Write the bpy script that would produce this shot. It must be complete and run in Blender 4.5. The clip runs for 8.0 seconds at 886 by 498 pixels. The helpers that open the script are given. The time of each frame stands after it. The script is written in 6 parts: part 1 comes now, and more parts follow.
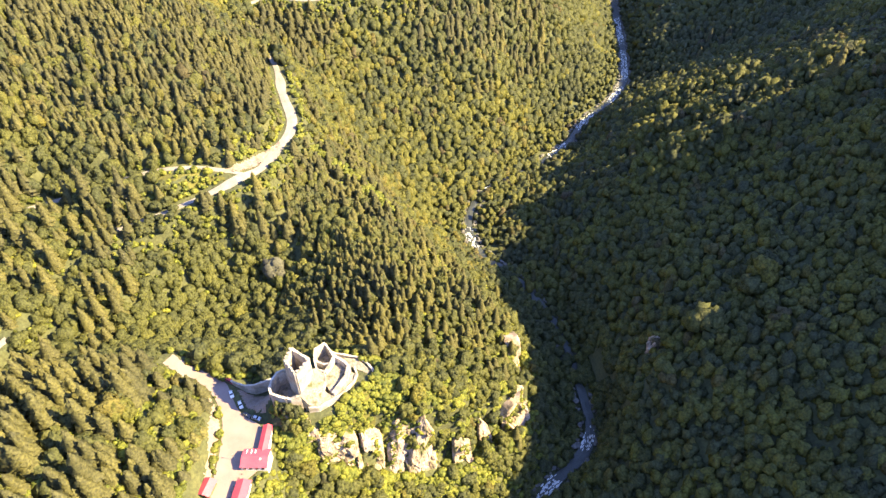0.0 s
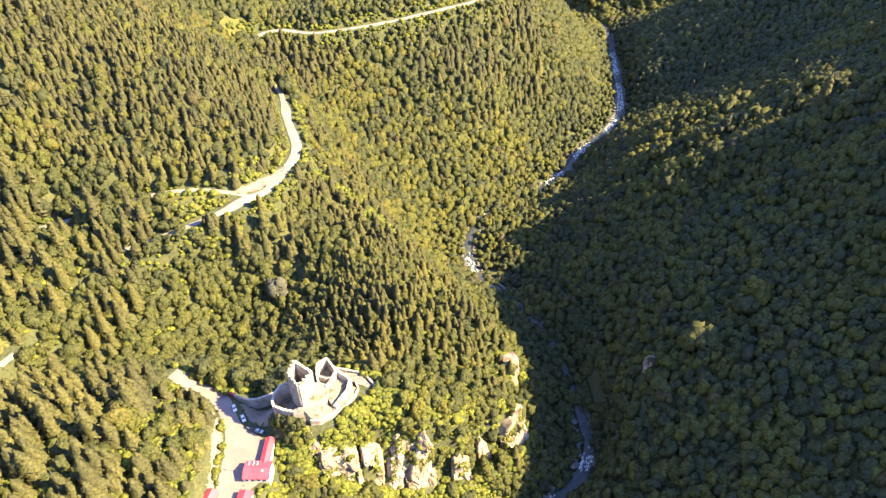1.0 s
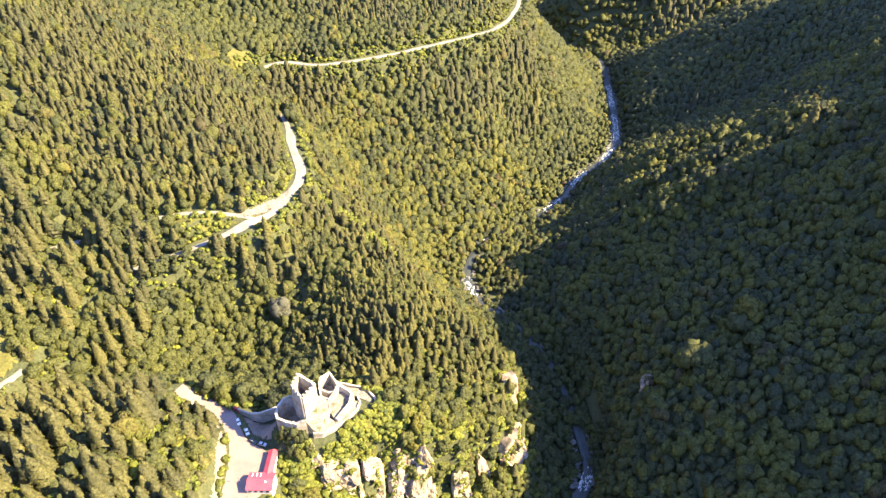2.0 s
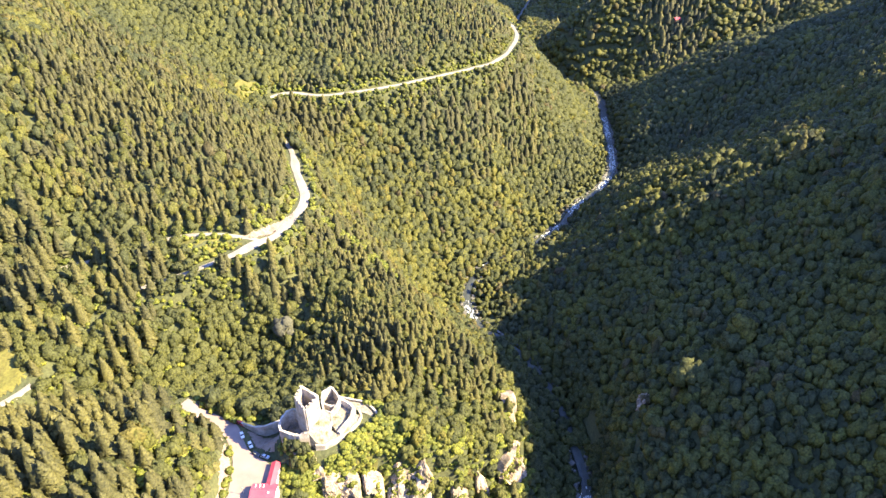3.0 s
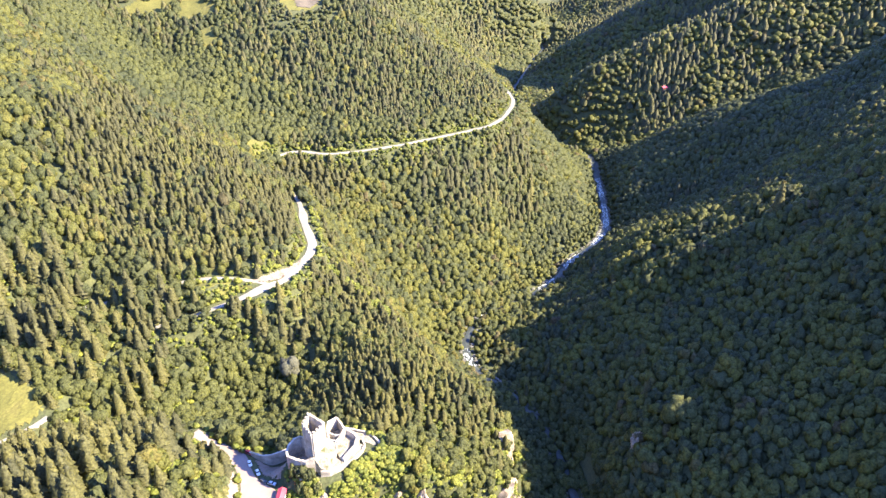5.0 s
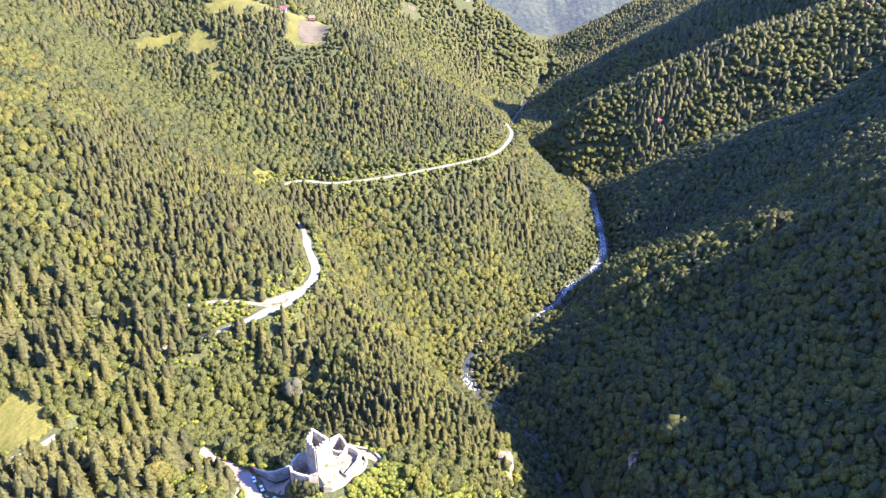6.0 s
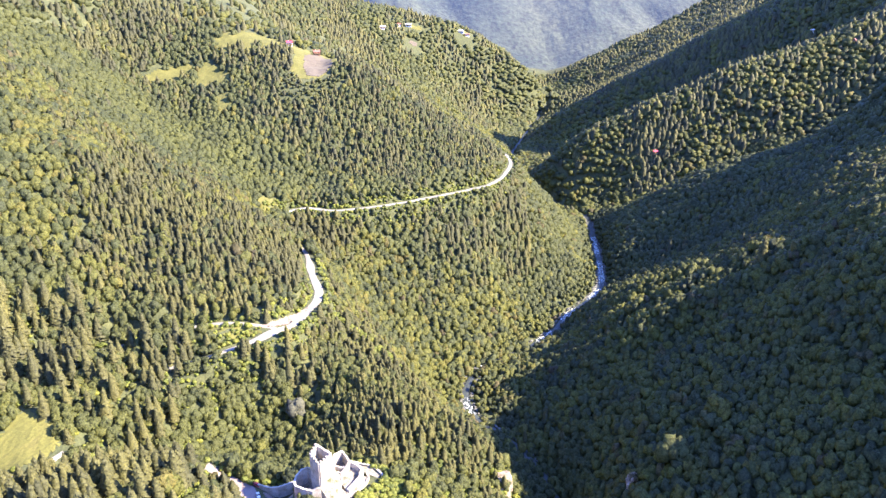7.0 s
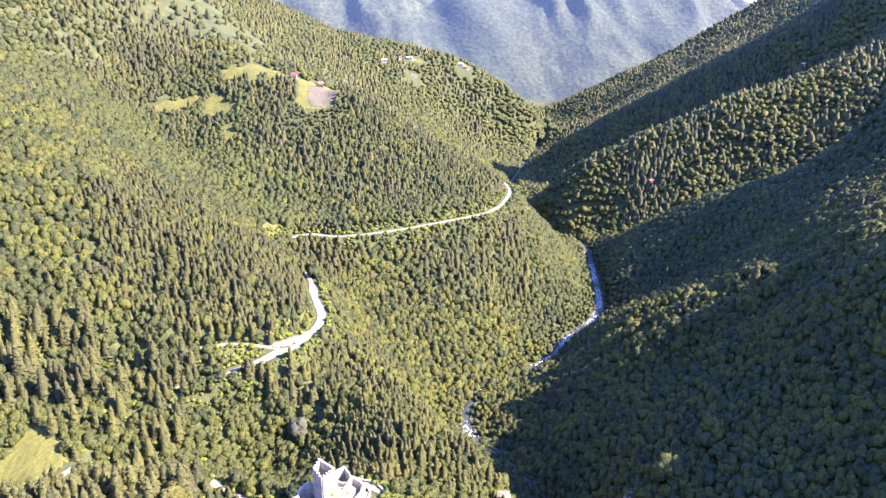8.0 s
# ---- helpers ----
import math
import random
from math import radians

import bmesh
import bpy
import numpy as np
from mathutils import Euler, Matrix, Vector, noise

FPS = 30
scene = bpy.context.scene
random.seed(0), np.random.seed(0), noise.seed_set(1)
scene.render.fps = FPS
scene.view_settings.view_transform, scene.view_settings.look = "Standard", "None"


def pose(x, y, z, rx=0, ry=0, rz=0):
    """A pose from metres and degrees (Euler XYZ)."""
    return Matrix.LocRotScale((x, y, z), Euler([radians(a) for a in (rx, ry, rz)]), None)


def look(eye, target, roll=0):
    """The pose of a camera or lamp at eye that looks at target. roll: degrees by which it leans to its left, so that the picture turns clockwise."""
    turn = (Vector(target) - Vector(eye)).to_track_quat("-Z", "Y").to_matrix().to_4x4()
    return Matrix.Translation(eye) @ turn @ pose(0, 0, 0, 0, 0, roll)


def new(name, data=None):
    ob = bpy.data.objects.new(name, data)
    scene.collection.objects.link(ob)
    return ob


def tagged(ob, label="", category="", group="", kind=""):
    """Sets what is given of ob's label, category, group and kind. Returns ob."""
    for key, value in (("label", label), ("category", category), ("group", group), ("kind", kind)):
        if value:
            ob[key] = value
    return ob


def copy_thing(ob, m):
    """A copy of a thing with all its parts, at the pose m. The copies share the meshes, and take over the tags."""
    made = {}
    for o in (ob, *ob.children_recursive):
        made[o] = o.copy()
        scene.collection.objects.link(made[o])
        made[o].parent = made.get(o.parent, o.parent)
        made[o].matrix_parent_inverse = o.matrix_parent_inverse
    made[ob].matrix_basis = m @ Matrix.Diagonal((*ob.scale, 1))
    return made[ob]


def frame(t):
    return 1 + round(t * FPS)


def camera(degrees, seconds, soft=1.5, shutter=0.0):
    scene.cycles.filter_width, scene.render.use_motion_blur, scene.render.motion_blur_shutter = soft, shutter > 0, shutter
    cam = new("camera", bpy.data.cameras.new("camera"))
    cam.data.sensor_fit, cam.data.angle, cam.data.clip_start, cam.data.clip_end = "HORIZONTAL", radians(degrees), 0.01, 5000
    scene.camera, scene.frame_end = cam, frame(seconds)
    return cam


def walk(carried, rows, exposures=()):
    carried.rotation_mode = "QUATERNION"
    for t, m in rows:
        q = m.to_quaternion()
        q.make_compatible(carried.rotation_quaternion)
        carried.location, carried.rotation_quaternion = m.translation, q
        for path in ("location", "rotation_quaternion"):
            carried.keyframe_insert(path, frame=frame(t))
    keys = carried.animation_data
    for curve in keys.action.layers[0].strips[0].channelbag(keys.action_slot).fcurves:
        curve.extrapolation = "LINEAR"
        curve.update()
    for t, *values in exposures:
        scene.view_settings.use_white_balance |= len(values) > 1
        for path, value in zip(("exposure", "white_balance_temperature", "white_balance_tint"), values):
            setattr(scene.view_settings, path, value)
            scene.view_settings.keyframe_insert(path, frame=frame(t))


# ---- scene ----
from mathutils.geometry import delaunay_2d_cdt

cam = camera(69.7, 8.0, soft=1.4)
PATH = [
    (0, (-0.386, 0.404, 372.799), (-0.385, 1.841, 371.409), 0.0),
    (0.5, (-0.466, -5.579, 372.81), (-0.464, -4.105, 371.459), 0.1),
    (1, (-0.554, -11.718, 372.829), (-0.552, -10.208, 371.517), 0.2),
    (1.5, (-0.643, -18.118, 372.855), (-0.641, -16.574, 371.584), 0.2),
    (3, (-0.963, -38.319, 372.978), (-0.96, -36.679, 371.833), 0.4),
    (3.5, (-1.112, -45.202, 372.995), (-1.109, -43.533, 371.893), 0.5),
    (4, (-1.244, -52.208, 373.005), (-1.24, -50.511, 371.946), 0.5),
    (4.5, (-1.376, -59.334, 373.01), (-1.372, -57.61, 371.996), 0.6),
    (6, (-1.764, -80.934, 372.991), (-1.761, -79.136, 372.116), 0.6),
    (6.5, (-1.878, -88.212, 372.992), (-1.876, -86.392, 372.163), 0.7),
    (7, (-1.977, -95.517, 372.988), (-1.976, -93.677, 372.204), 0.7),
    (7.5, (-2.069, -102.875, 372.977), (-2.069, -101.017, 372.237), 0.7),
    (8, (-2.18, -110.248, 372.96), (-2.18, -108.373, 372.265), 0.8),
]
walk(cam, [(t, look(eye, target, roll)) for t, eye, target, roll in PATH],
     [(0.0, 2.6, 5750, 36), (4.0, 2.69, 5150, 38), (8.0, 2.7, 4800, 46)])


# ---------------------------------------------------------------- light
SUN_ELEVATION, SUN_AZIMUTH = 38.5, -9.0        # degrees above the horizon; degrees from east (+x) towards north (+y)
to_sun = Vector((math.cos(radians(SUN_ELEVATION)) * math.cos(radians(SUN_AZIMUTH)),
                 math.cos(radians(SUN_ELEVATION)) * math.sin(radians(SUN_AZIMUTH)), math.sin(radians(SUN_ELEVATION))))
world = bpy.data.worlds.new("sky")
scene.world = world
world.use_nodes = True
wn, wl = world.node_tree.nodes, world.node_tree.links
sky = wn.new("ShaderNodeTexSky")
sky.sky_type, sky.sun_disc = "NISHITA", False
sky.sun_elevation, sky.sun_rotation = radians(SUN_ELEVATION), radians(90 - SUN_AZIMUTH)
sky.altitude, sky.air_density, sky.dust_density, sky.ozone_density = 750, 1.3, 0.6, 3.0
wl.new(sky.outputs[0], wn["Background"].inputs["Color"])
wn["Background"].inputs["Strength"].default_value = 0.087
sun = new("sun", bpy.data.lights.new("sun", "SUN"))
sun.data.energy, sun.data.angle, sun.data.color = 5.0, radians(0.55), (1.0, 0.81, 0.3)
sun.matrix_world = look(to_sun * 1000, (0, 0, 0))


# ---------------------------------------------------------------- small tools
def lattice(ix, iy, seed):
    h = (ix.astype(np.int64) * 374761393 + iy.astype(np.int64) * 668265263 + seed * 974711) & 0xFFFFFFFF
    h = ((h ^ (h >> 13)) * 1274126177) & 0xFFFFFFFF
    return ((h ^ (h >> 16)) & 0xFFFFFF) / float(0xFFFFFF)


def soft_noise(x, y, seed=0):
    """Value noise between -1 and 1."""
    ix, iy = np.floor(x), np.floor(y)
    fx, fy = x - ix, y - iy
    fx, fy = fx * fx * (3 - 2 * fx), fy * fy * (3 - 2 * fy)
    a, b = lattice(ix, iy, seed), lattice(ix + 1, iy, seed)
    c, d = lattice(ix, iy + 1, seed), lattice(ix + 1, iy + 1, seed)
    return 2 * ((a + (b - a) * fx) * (1 - fy) + (c + (d - c) * fx) * fy) - 1


def fractal(x, y, size, octaves=4, seed=0):
    total, amp = np.zeros_like(x, dtype=float), 1.0
    for k in range(octaves):
        total += amp * soft_noise(x / size, y / size, seed + 17 * k)
        size, amp = size / 2.1, amp * 0.5
    return total / 1.8


def along(line, step):
    """Points every step metres along a line of corners, with the corners' heights."""
    out = []
    for a, b in zip(line[:-1], line[1:]):
        a, b = np.array(a, float), np.array(b, float)
        n = max(1, int(np.linalg.norm(b[:2] - a[:2]) / step))
        out += [a + (b - a) * k / n for k in range(n)]
    return np.array(out + [np.array(line[-1], float)])


def smooth_line(line, step=4.0):
    """The same line with its corners rounded, as even points."""
    p = along(line, step)
    for _ in range(6):
        p[1:-1] = 0.25 * p[:-2] + 0.5 * p[1:-1] + 0.25 * p[2:]
    return p


def line_distance(x, y, line):
    """Distance from every (x, y) to a line, the line's height there, and the side (+ to the left of its way)."""
    best, height, side = np.full(x.shape, 1e9), np.zeros(x.shape), np.zeros(x.shape)
    lo, hi = line[:, :2].min(0) - 90, line[:, :2].max(0) + 90
    near = (x > lo[0]) & (x < hi[0]) & (y > lo[1]) & (y < hi[1])
    px, py = x[near], y[near]
    bd, bh, bs = best[near], height[near], side[near]
    for a, b in zip(line[:-1], line[1:]):
        d = b[:2] - a[:2]
        t = np.clip(((px - a[0]) * d[0] + (py - a[1]) * d[1]) / (d @ d + 1e-9), 0, 1)
        qx, qy = px - a[0] - t * d[0], py - a[1] - t * d[1]
        r = np.hypot(qx, qy)
        m = r < bd
        bd = np.where(m, r, bd)
        bh = np.where(m, a[2] + t * (b[2] - a[2]), bh)
        bs = np.where(m, np.sign(d[0] * qy - d[1] * qx), bs)
    best[near], height[near], side[near] = bd, bh, bs
    return best, height, side


def step01(a, b, x):
    t = np.clip((x - a) / (b - a), 0, 1)
    return t * t * (3 - 2 * t)


def inside(x, y, poly):
    """Whether (x, y) lies in a closed outline."""
    hit = np.zeros(np.shape(x), bool)
    for (ax, ay), (bx, by) in zip(poly, poly[1:] + poly[:1]):
        cross = ((ay > y) != (by > y)) & (x < (bx - ax) * (y - ay) / (by - ay + 1e-12) + ax)
        hit ^= cross
    return hit


def mesh_from_arrays(name, verts, faces, material, tint=None, smooth=False, normals=None):
    """A mesh from an (n, 3) array and an (m, 3 or 4) array of corners; normals: one soft shading normal a corner point."""
    me = bpy.data.meshes.new(name)
    faces = np.ascontiguousarray(faces, np.int32)
    k = faces.shape[1]
    me.vertices.add(len(verts))
    me.vertices.foreach_set("co", np.ascontiguousarray(verts, np.float32).ravel())
    me.loops.add(faces.size)
    me.loops.foreach_set("vertex_index", faces.ravel())
    me.polygons.add(len(faces))
    me.polygons.foreach_set("loop_start", np.arange(0, faces.size, k, dtype=np.int32))
    if tint is not None:
        me.attributes.new("tint", "FLOAT", "POINT").data.foreach_set("value", np.ascontiguousarray(tint, np.float32))
    me.update(calc_edges=True)
    me.polygons.foreach_set("use_smooth", np.full(len(faces), smooth or normals is not None))
    if normals is not None:
        me.attributes.new("custom_normal", "FLOAT_VECTOR", "POINT").data.foreach_set("vector", np.ascontiguousarray(normals, np.float32).ravel())
    me.materials.append(material)
    return me


def part(name, bm, material, parent=None, label="", smooth=False):
    """Links a bmesh as one mesh object under a thing or a part."""
    me = bpy.data.meshes.new(name)
    bmesh.ops.recalc_face_normals(bm, faces=bm.faces)
    bm.to_mesh(me)
    bm.free()
    me.polygons.foreach_set("use_smooth", [smooth] * len(me.polygons))
    me.materials.append(material)
    ob = new(name, me)
    ob.parent = parent
    return tagged(ob, label)


def box(bm, x0, x1, y0, y1, z0, z1, bevel=0.0):
    """Adds a box to bm."""
    made = bmesh.ops.create_cube(bm, size=1.0, matrix=Matrix.LocRotScale(((x0 + x1) / 2, (y0 + y1) / 2, (z0 + z1) / 2), None, (x1 - x0, y1 - y0, z1 - z0)))
    if bevel:
        edges = {e for v in made["verts"] for e in v.link_edges}
        bmesh.ops.bevel(bm, geom=list(edges), offset=bevel, segments=1, affect="EDGES")
    return bm


def solid(*args, bevel=0.0):
    return box(bmesh.new(), *args, bevel=bevel)


# ---------------------------------------------------------------- materials
def material(name, build, rough=0.8, metallic=0.0, bump=None, translucent=0.0):
    """A node material: build(nodes, links) gives the colour's socket; bump is (size, strength, distance)."""
    m = bpy.data.materials.new(name)
    m.use_nodes = True
    n, l = m.node_tree.nodes, m.node_tree.links
    shader = n["Principled BSDF"]
    shader.inputs["Roughness"].default_value, shader.inputs["Metallic"].default_value = rough, metallic
    colour = build(n, l)
    l.new(colour, shader.inputs["Base Color"])
    if bump:
        tex, geo, b = n.new("ShaderNodeTexNoise"), n.new("ShaderNodeNewGeometry"), n.new("ShaderNodeBump")
        tex.inputs["Scale"].default_value, tex.inputs["Detail"].default_value = 1.0 / bump[0], 6
        b.inputs["Strength"].default_value, b.inputs["Distance"].default_value = bump[1], bump[2]
        l.new(geo.outputs["Position"], tex.inputs["Vector"])
        l.new(tex.outputs["Fac"], b.inputs["Height"])
        l.new(b.outputs[0], shader.inputs["Normal"])
    if translucent:
        thin, mix = n.new("ShaderNodeBsdfTranslucent"), n.new("ShaderNodeMixShader")
        l.new(colour, thin.inputs["Color"])
        mix.inputs[0].default_value = translucent
        l.new(shader.outputs[0], mix.inputs[1])
        l.new(thin.outputs[0], mix.inputs[2])
        l.new(mix.outputs[0], n["Material Output"].inputs["Surface"])
    return m


def noise_node(n, l, size, detail=5.0, stretch=None, local=False):
    tex = n.new("ShaderNodeTexNoise")
    tex.inputs["Scale"].default_value, tex.inputs["Detail"].default_value = 1.0 / size, detail
    src = n.new("ShaderNodeTexCoord").outputs["Object"] if local else n.new("ShaderNodeNewGeometry").outputs["Position"]
    if stretch:
        mapping = n.new("ShaderNodeMapping")
        mapping.inputs["Scale"].default_value = stretch
        l.new(src, mapping.inputs["Vector"])
        src = mapping.outputs[0]
    l.new(src, tex.inputs["Vector"])
    return tex.outputs["Fac"]


def ramp(n, l, fac, stops):
    r = n.new("ShaderNodeValToRGB")
    r.color_ramp.elements[0].position, r.color_ramp.elements[0].color = stops[0][0], (*stops[0][1], 1)
    r.color_ramp.elements[1].position, r.color_ramp.elements[1].color = stops[-1][0], (*stops[-1][1], 1)
    for p, c in stops[1:-1]:
        r.color_ramp.elements.new(p).color = (*c, 1)
    l.new(fac, r.inputs[0])
    return r.outputs[0]


def mixed(n, l, fac, a, b, mode="MIX"):
    m = n.new("ShaderNodeMix")
    m.data_type, m.blend_type = "RGBA", mode
    for value, sock in ((fac, m.inputs[0]), (a, m.inputs[6]), (b, m.inputs[7])):
        if isinstance(value, float):
            sock.default_value = value
        elif isinstance(value, tuple):
            sock.default_value = (*value, 1)
        else:
            l.new(value, sock)
    return m.outputs[2]


def two_scale(coarse, fine, stops_a, tone=(0.75, 1.2), stretch=None):
    """Colour with a coarse stain pattern and a fine grain."""
    def build(n, l):
        base = ramp(n, l, noise_node(n, l, coarse, 6, stretch), stops_a)
        grain = ramp(n, l, noise_node(n, l, fine, 4, stretch), [(0.3, (tone[0],) * 3), (0.7, (tone[1],) * 3)])
        return mixed(n, l, 1.0, base, grain, "MULTIPLY")
    return build


def leaves(stops, patch=38.0):
    """Foliage: each tree has its own tint, and stands of trees differ a little."""
    def build(n, l):
        a = n.new("ShaderNodeAttribute")
        a.attribute_name = "tint"
        info = n.new("ShaderNodeObjectInfo")
        add = n.new("ShaderNodeMath")
        add.operation = "ADD"
        l.new(a.outputs["Fac"], add.inputs[0])
        l.new(info.outputs["Random"], add.inputs[1])
        frac = n.new("ShaderNodeMath")
        frac.operation = "FRACT"
        l.new(add.outputs[0], frac.inputs[0])
        base = ramp(n, l, frac.outputs[0], stops)
        stand = ramp(n, l, noise_node(n, l, patch, 3), [(0.35, (0.8, 0.85, 0.9)), (0.65, (1.1, 1.12, 0.88))])
        # leaf-scale tone noise; its dark end paints the shaded gaps between clumps
        leaf = ramp(n, l, noise_node(n, l, 1.1, 5), [(0.36, (0.58, 0.61, 0.62)), (0.5, (1.0, 1.0, 1.0)), (0.66, (1.42, 1.42, 1.25))])
        return mixed(n, l, 1.0, mixed(n, l, 1.0, base, stand, "MULTIPLY"), leaf, "MULTIPLY")
    return build


BROADLEAF = material("broadleaf foliage", leaves([(0.0, (0.075, 0.085, 0.042)), (0.35, (0.092, 0.1, 0.042)), (0.7, (0.112, 0.117, 0.039)), (0.93, (0.132, 0.133, 0.034)), (0.975, (0.15, 0.136, 0.034)), (1.0, (0.1, 0.082, 0.05))]), 0.5, bump=(0.9, 1.0, 0.9), translucent=0.44)
SPRUCE = material("spruce foliage", leaves([(0.0, (0.064, 0.064, 0.034)), (0.5, (0.086, 0.083, 0.037)), (1.0, (0.112, 0.105, 0.038))]), 0.55, bump=(0.9, 0.8, 0.7), translucent=0.3)
SHRUB = material("sunny shrubs", leaves([(0.0, (0.092, 0.11, 0.022)), (0.5, (0.125, 0.138, 0.023)), (1.0, (0.165, 0.168, 0.024))], 20.0), 0.55, bump=(0.8, 1.0, 0.7), translucent=0.25)
for foliage in (BROADLEAF, SPRUCE, SHRUB):
    foliage.node_tree.nodes["Principled BSDF"].inputs["Specular IOR Level"].default_value = 0.22
BARE = material("grey dry crown", leaves([(0.0, (0.04, 0.042, 0.036)), (1.0, (0.055, 0.054, 0.046))]), 0.85)
BARK = material("bark", two_scale(0.8, 0.1, [(0.3, (0.09, 0.065, 0.045)), (0.7, (0.17, 0.13, 0.1))], stretch=(1, 1, 0.25)), 0.9, bump=(0.15, 0.6, 0.05))
GROUND = material("undergrowth", two_scale(16.0, 1.6, [(0.25, (0.036, 0.046, 0.02)), (0.5, (0.056, 0.064, 0.023)), (0.75, (0.08, 0.084, 0.028))], (0.6, 1.3)), 0.95, bump=(1.2, 0.8, 0.5))
MEADOW = material("meadow grass", two_scale(14.0, 1.2, [(0.2, (0.068, 0.07, 0.012)), (0.55, (0.102, 0.1, 0.017)), (0.8, (0.128, 0.113, 0.028))], (0.75, 1.2)), 0.95, bump=(0.5, 0.5, 0.2))
GRAVEL = material("pale gravel road", two_scale(7.0, 0.5, [(0.3, (0.16, 0.15, 0.135)), (0.5, (0.21, 0.195, 0.175)), (0.7, (0.26, 0.245, 0.22))], (0.75, 1.15)), 0.95, bump=(0.3, 0.3, 0.05))
PAVING = material("pinkish car park paving", two_scale(9.0, 0.4, [(0.3, (0.19, 0.146, 0.13)), (0.7, (0.238, 0.192, 0.175))], (0.88, 1.08)), 0.9, bump=(0.2, 0.2, 0.02))
EARTH = material("bare earth bank", two_scale(3.0, 0.4, [(0.3, (0.17, 0.13, 0.1)), (0.55, (0.235, 0.185, 0.15)), (0.75, (0.15, 0.13, 0.075))], (0.75, 1.2)), 0.95, bump=(0.8, 0.8, 0.4))
PLOUGH = material("dry ploughed soil", two_scale(6.0, 0.8, [(0.3, (0.075, 0.062, 0.047)), (0.55, (0.1, 0.084, 0.064)), (0.75, (0.085, 0.08, 0.045))], (0.8, 1.15), (0.4, 2.0, 1.0)), 0.95, bump=(0.8, 0.6, 0.3))
ROCK = material("cliff rock", two_scale(5.0, 0.7, [(0.3, (0.085, 0.09, 0.035)), (0.41, (0.21, 0.165, 0.115)), (0.56, (0.36, 0.29, 0.225)), (0.68, (0.4, 0.335, 0.27)), (0.85, (0.22, 0.17, 0.12))], (0.6, 1.2), (1, 1, 0.6)), 0.9, bump=(0.9, 1.0, 0.5))
STONE = material("weathered castle stone", two_scale(3.5, 0.35, [(0.25, (0.17, 0.155, 0.105)), (0.42, (0.3, 0.268, 0.225)), (0.6, (0.4, 0.365, 0.318)), (0.8, (0.46, 0.425, 0.375))], (0.7, 1.15)), 0.9, bump=(0.4, 0.7, 0.12))
COURT = material("trodden courtyard earth", two_scale(3.0, 0.4, [(0.3, (0.06, 0.07, 0.022)), (0.42, (0.14, 0.125, 0.1)), (0.58, (0.215, 0.195, 0.165)), (0.75, (0.08, 0.088, 0.024))], (0.65, 1.25)), 0.95, bump=(0.5, 0.5, 0.1))
ROOF_RED = material("red metal roof", two_scale(4.0, 0.6, [(0.3, (0.4, 0.05, 0.075)), (0.7, (0.48, 0.075, 0.1))], (0.88, 1.1)), 0.45, bump=(0.4, 0.15, 0.02))
ROOF_RUST = material("rusty roof", two_scale(2.0, 0.4, [(0.3, (0.2, 0.07, 0.05)), (0.7, (0.34, 0.13, 0.09))]), 0.7)
ROOF_PALE = material("pale metal roof", two_scale(3.0, 0.5, [(0.3, (0.6, 0.6, 0.58)), (0.7, (0.75, 0.75, 0.74))], (0.9, 1.08)), 0.4)
PLASTER = material("pale plaster", two_scale(2.0, 0.3, [(0.3, (0.6, 0.57, 0.5)), (0.7, (0.74, 0.71, 0.65))], (0.9, 1.06)), 0.85)
TIMBER = material("dark timber", two_scale(1.0, 0.15, [(0.3, (0.13, 0.075, 0.04)), (0.7, (0.24, 0.14, 0.08))], stretch=(1, 1, 6)), 0.8)
WINDOW = material("dark window glass", two_scale(1.0, 0.3, [(0.3, (0.02, 0.025, 0.03)), (0.7, (0.04, 0.045, 0.05))]), 0.12)
TYRE = material("black rubber", two_scale(0.5, 0.1, [(0.3, (0.02, 0.02, 0.02)), (0.7, (0.035, 0.035, 0.035))]), 0.85)
METAL = material("grey metal", two_scale(0.6, 0.1, [(0.3, (0.28, 0.28, 0.28)), (0.7, (0.4, 0.4, 0.4))]), 0.5, 0.6)
WATER = material("stream water", two_scale(6.0, 1.0, [(0.3, (0.022, 0.028, 0.024)), (0.7, (0.045, 0.052, 0.045))]), 0.5, bump=(1.0, 1.0, 0.5))
FOAM = material("white water", two_scale(3.0, 0.5, [(0.3, (0.34, 0.36, 0.34)), (0.7, (0.55, 0.57, 0.54))], (0.8, 1.1)), 0.6, bump=(0.6, 0.7, 0.2))
BOULDER = material("river boulders", two_scale(2.0, 0.3, [(0.3, (0.06, 0.06, 0.054)), (0.7, (0.15, 0.145, 0.125))]), 0.85, bump=(0.4, 0.6, 0.1))
PAINTS = {c: material(c + " car paint", two_scale(1.5, 0.3, [(0.3, tuple(0.92 * v for v in rgb)), (0.7, rgb)], (0.95, 1.04)), 0.28, m) for c, rgb, m in (
    ("white", (0.72, 0.72, 0.7), 0.0), ("silver", (0.5, 0.53, 0.57), 0.6), ("dark grey", (0.06, 0.065, 0.07), 0.4), ("red", (0.4, 0.04, 0.04), 0.1))}


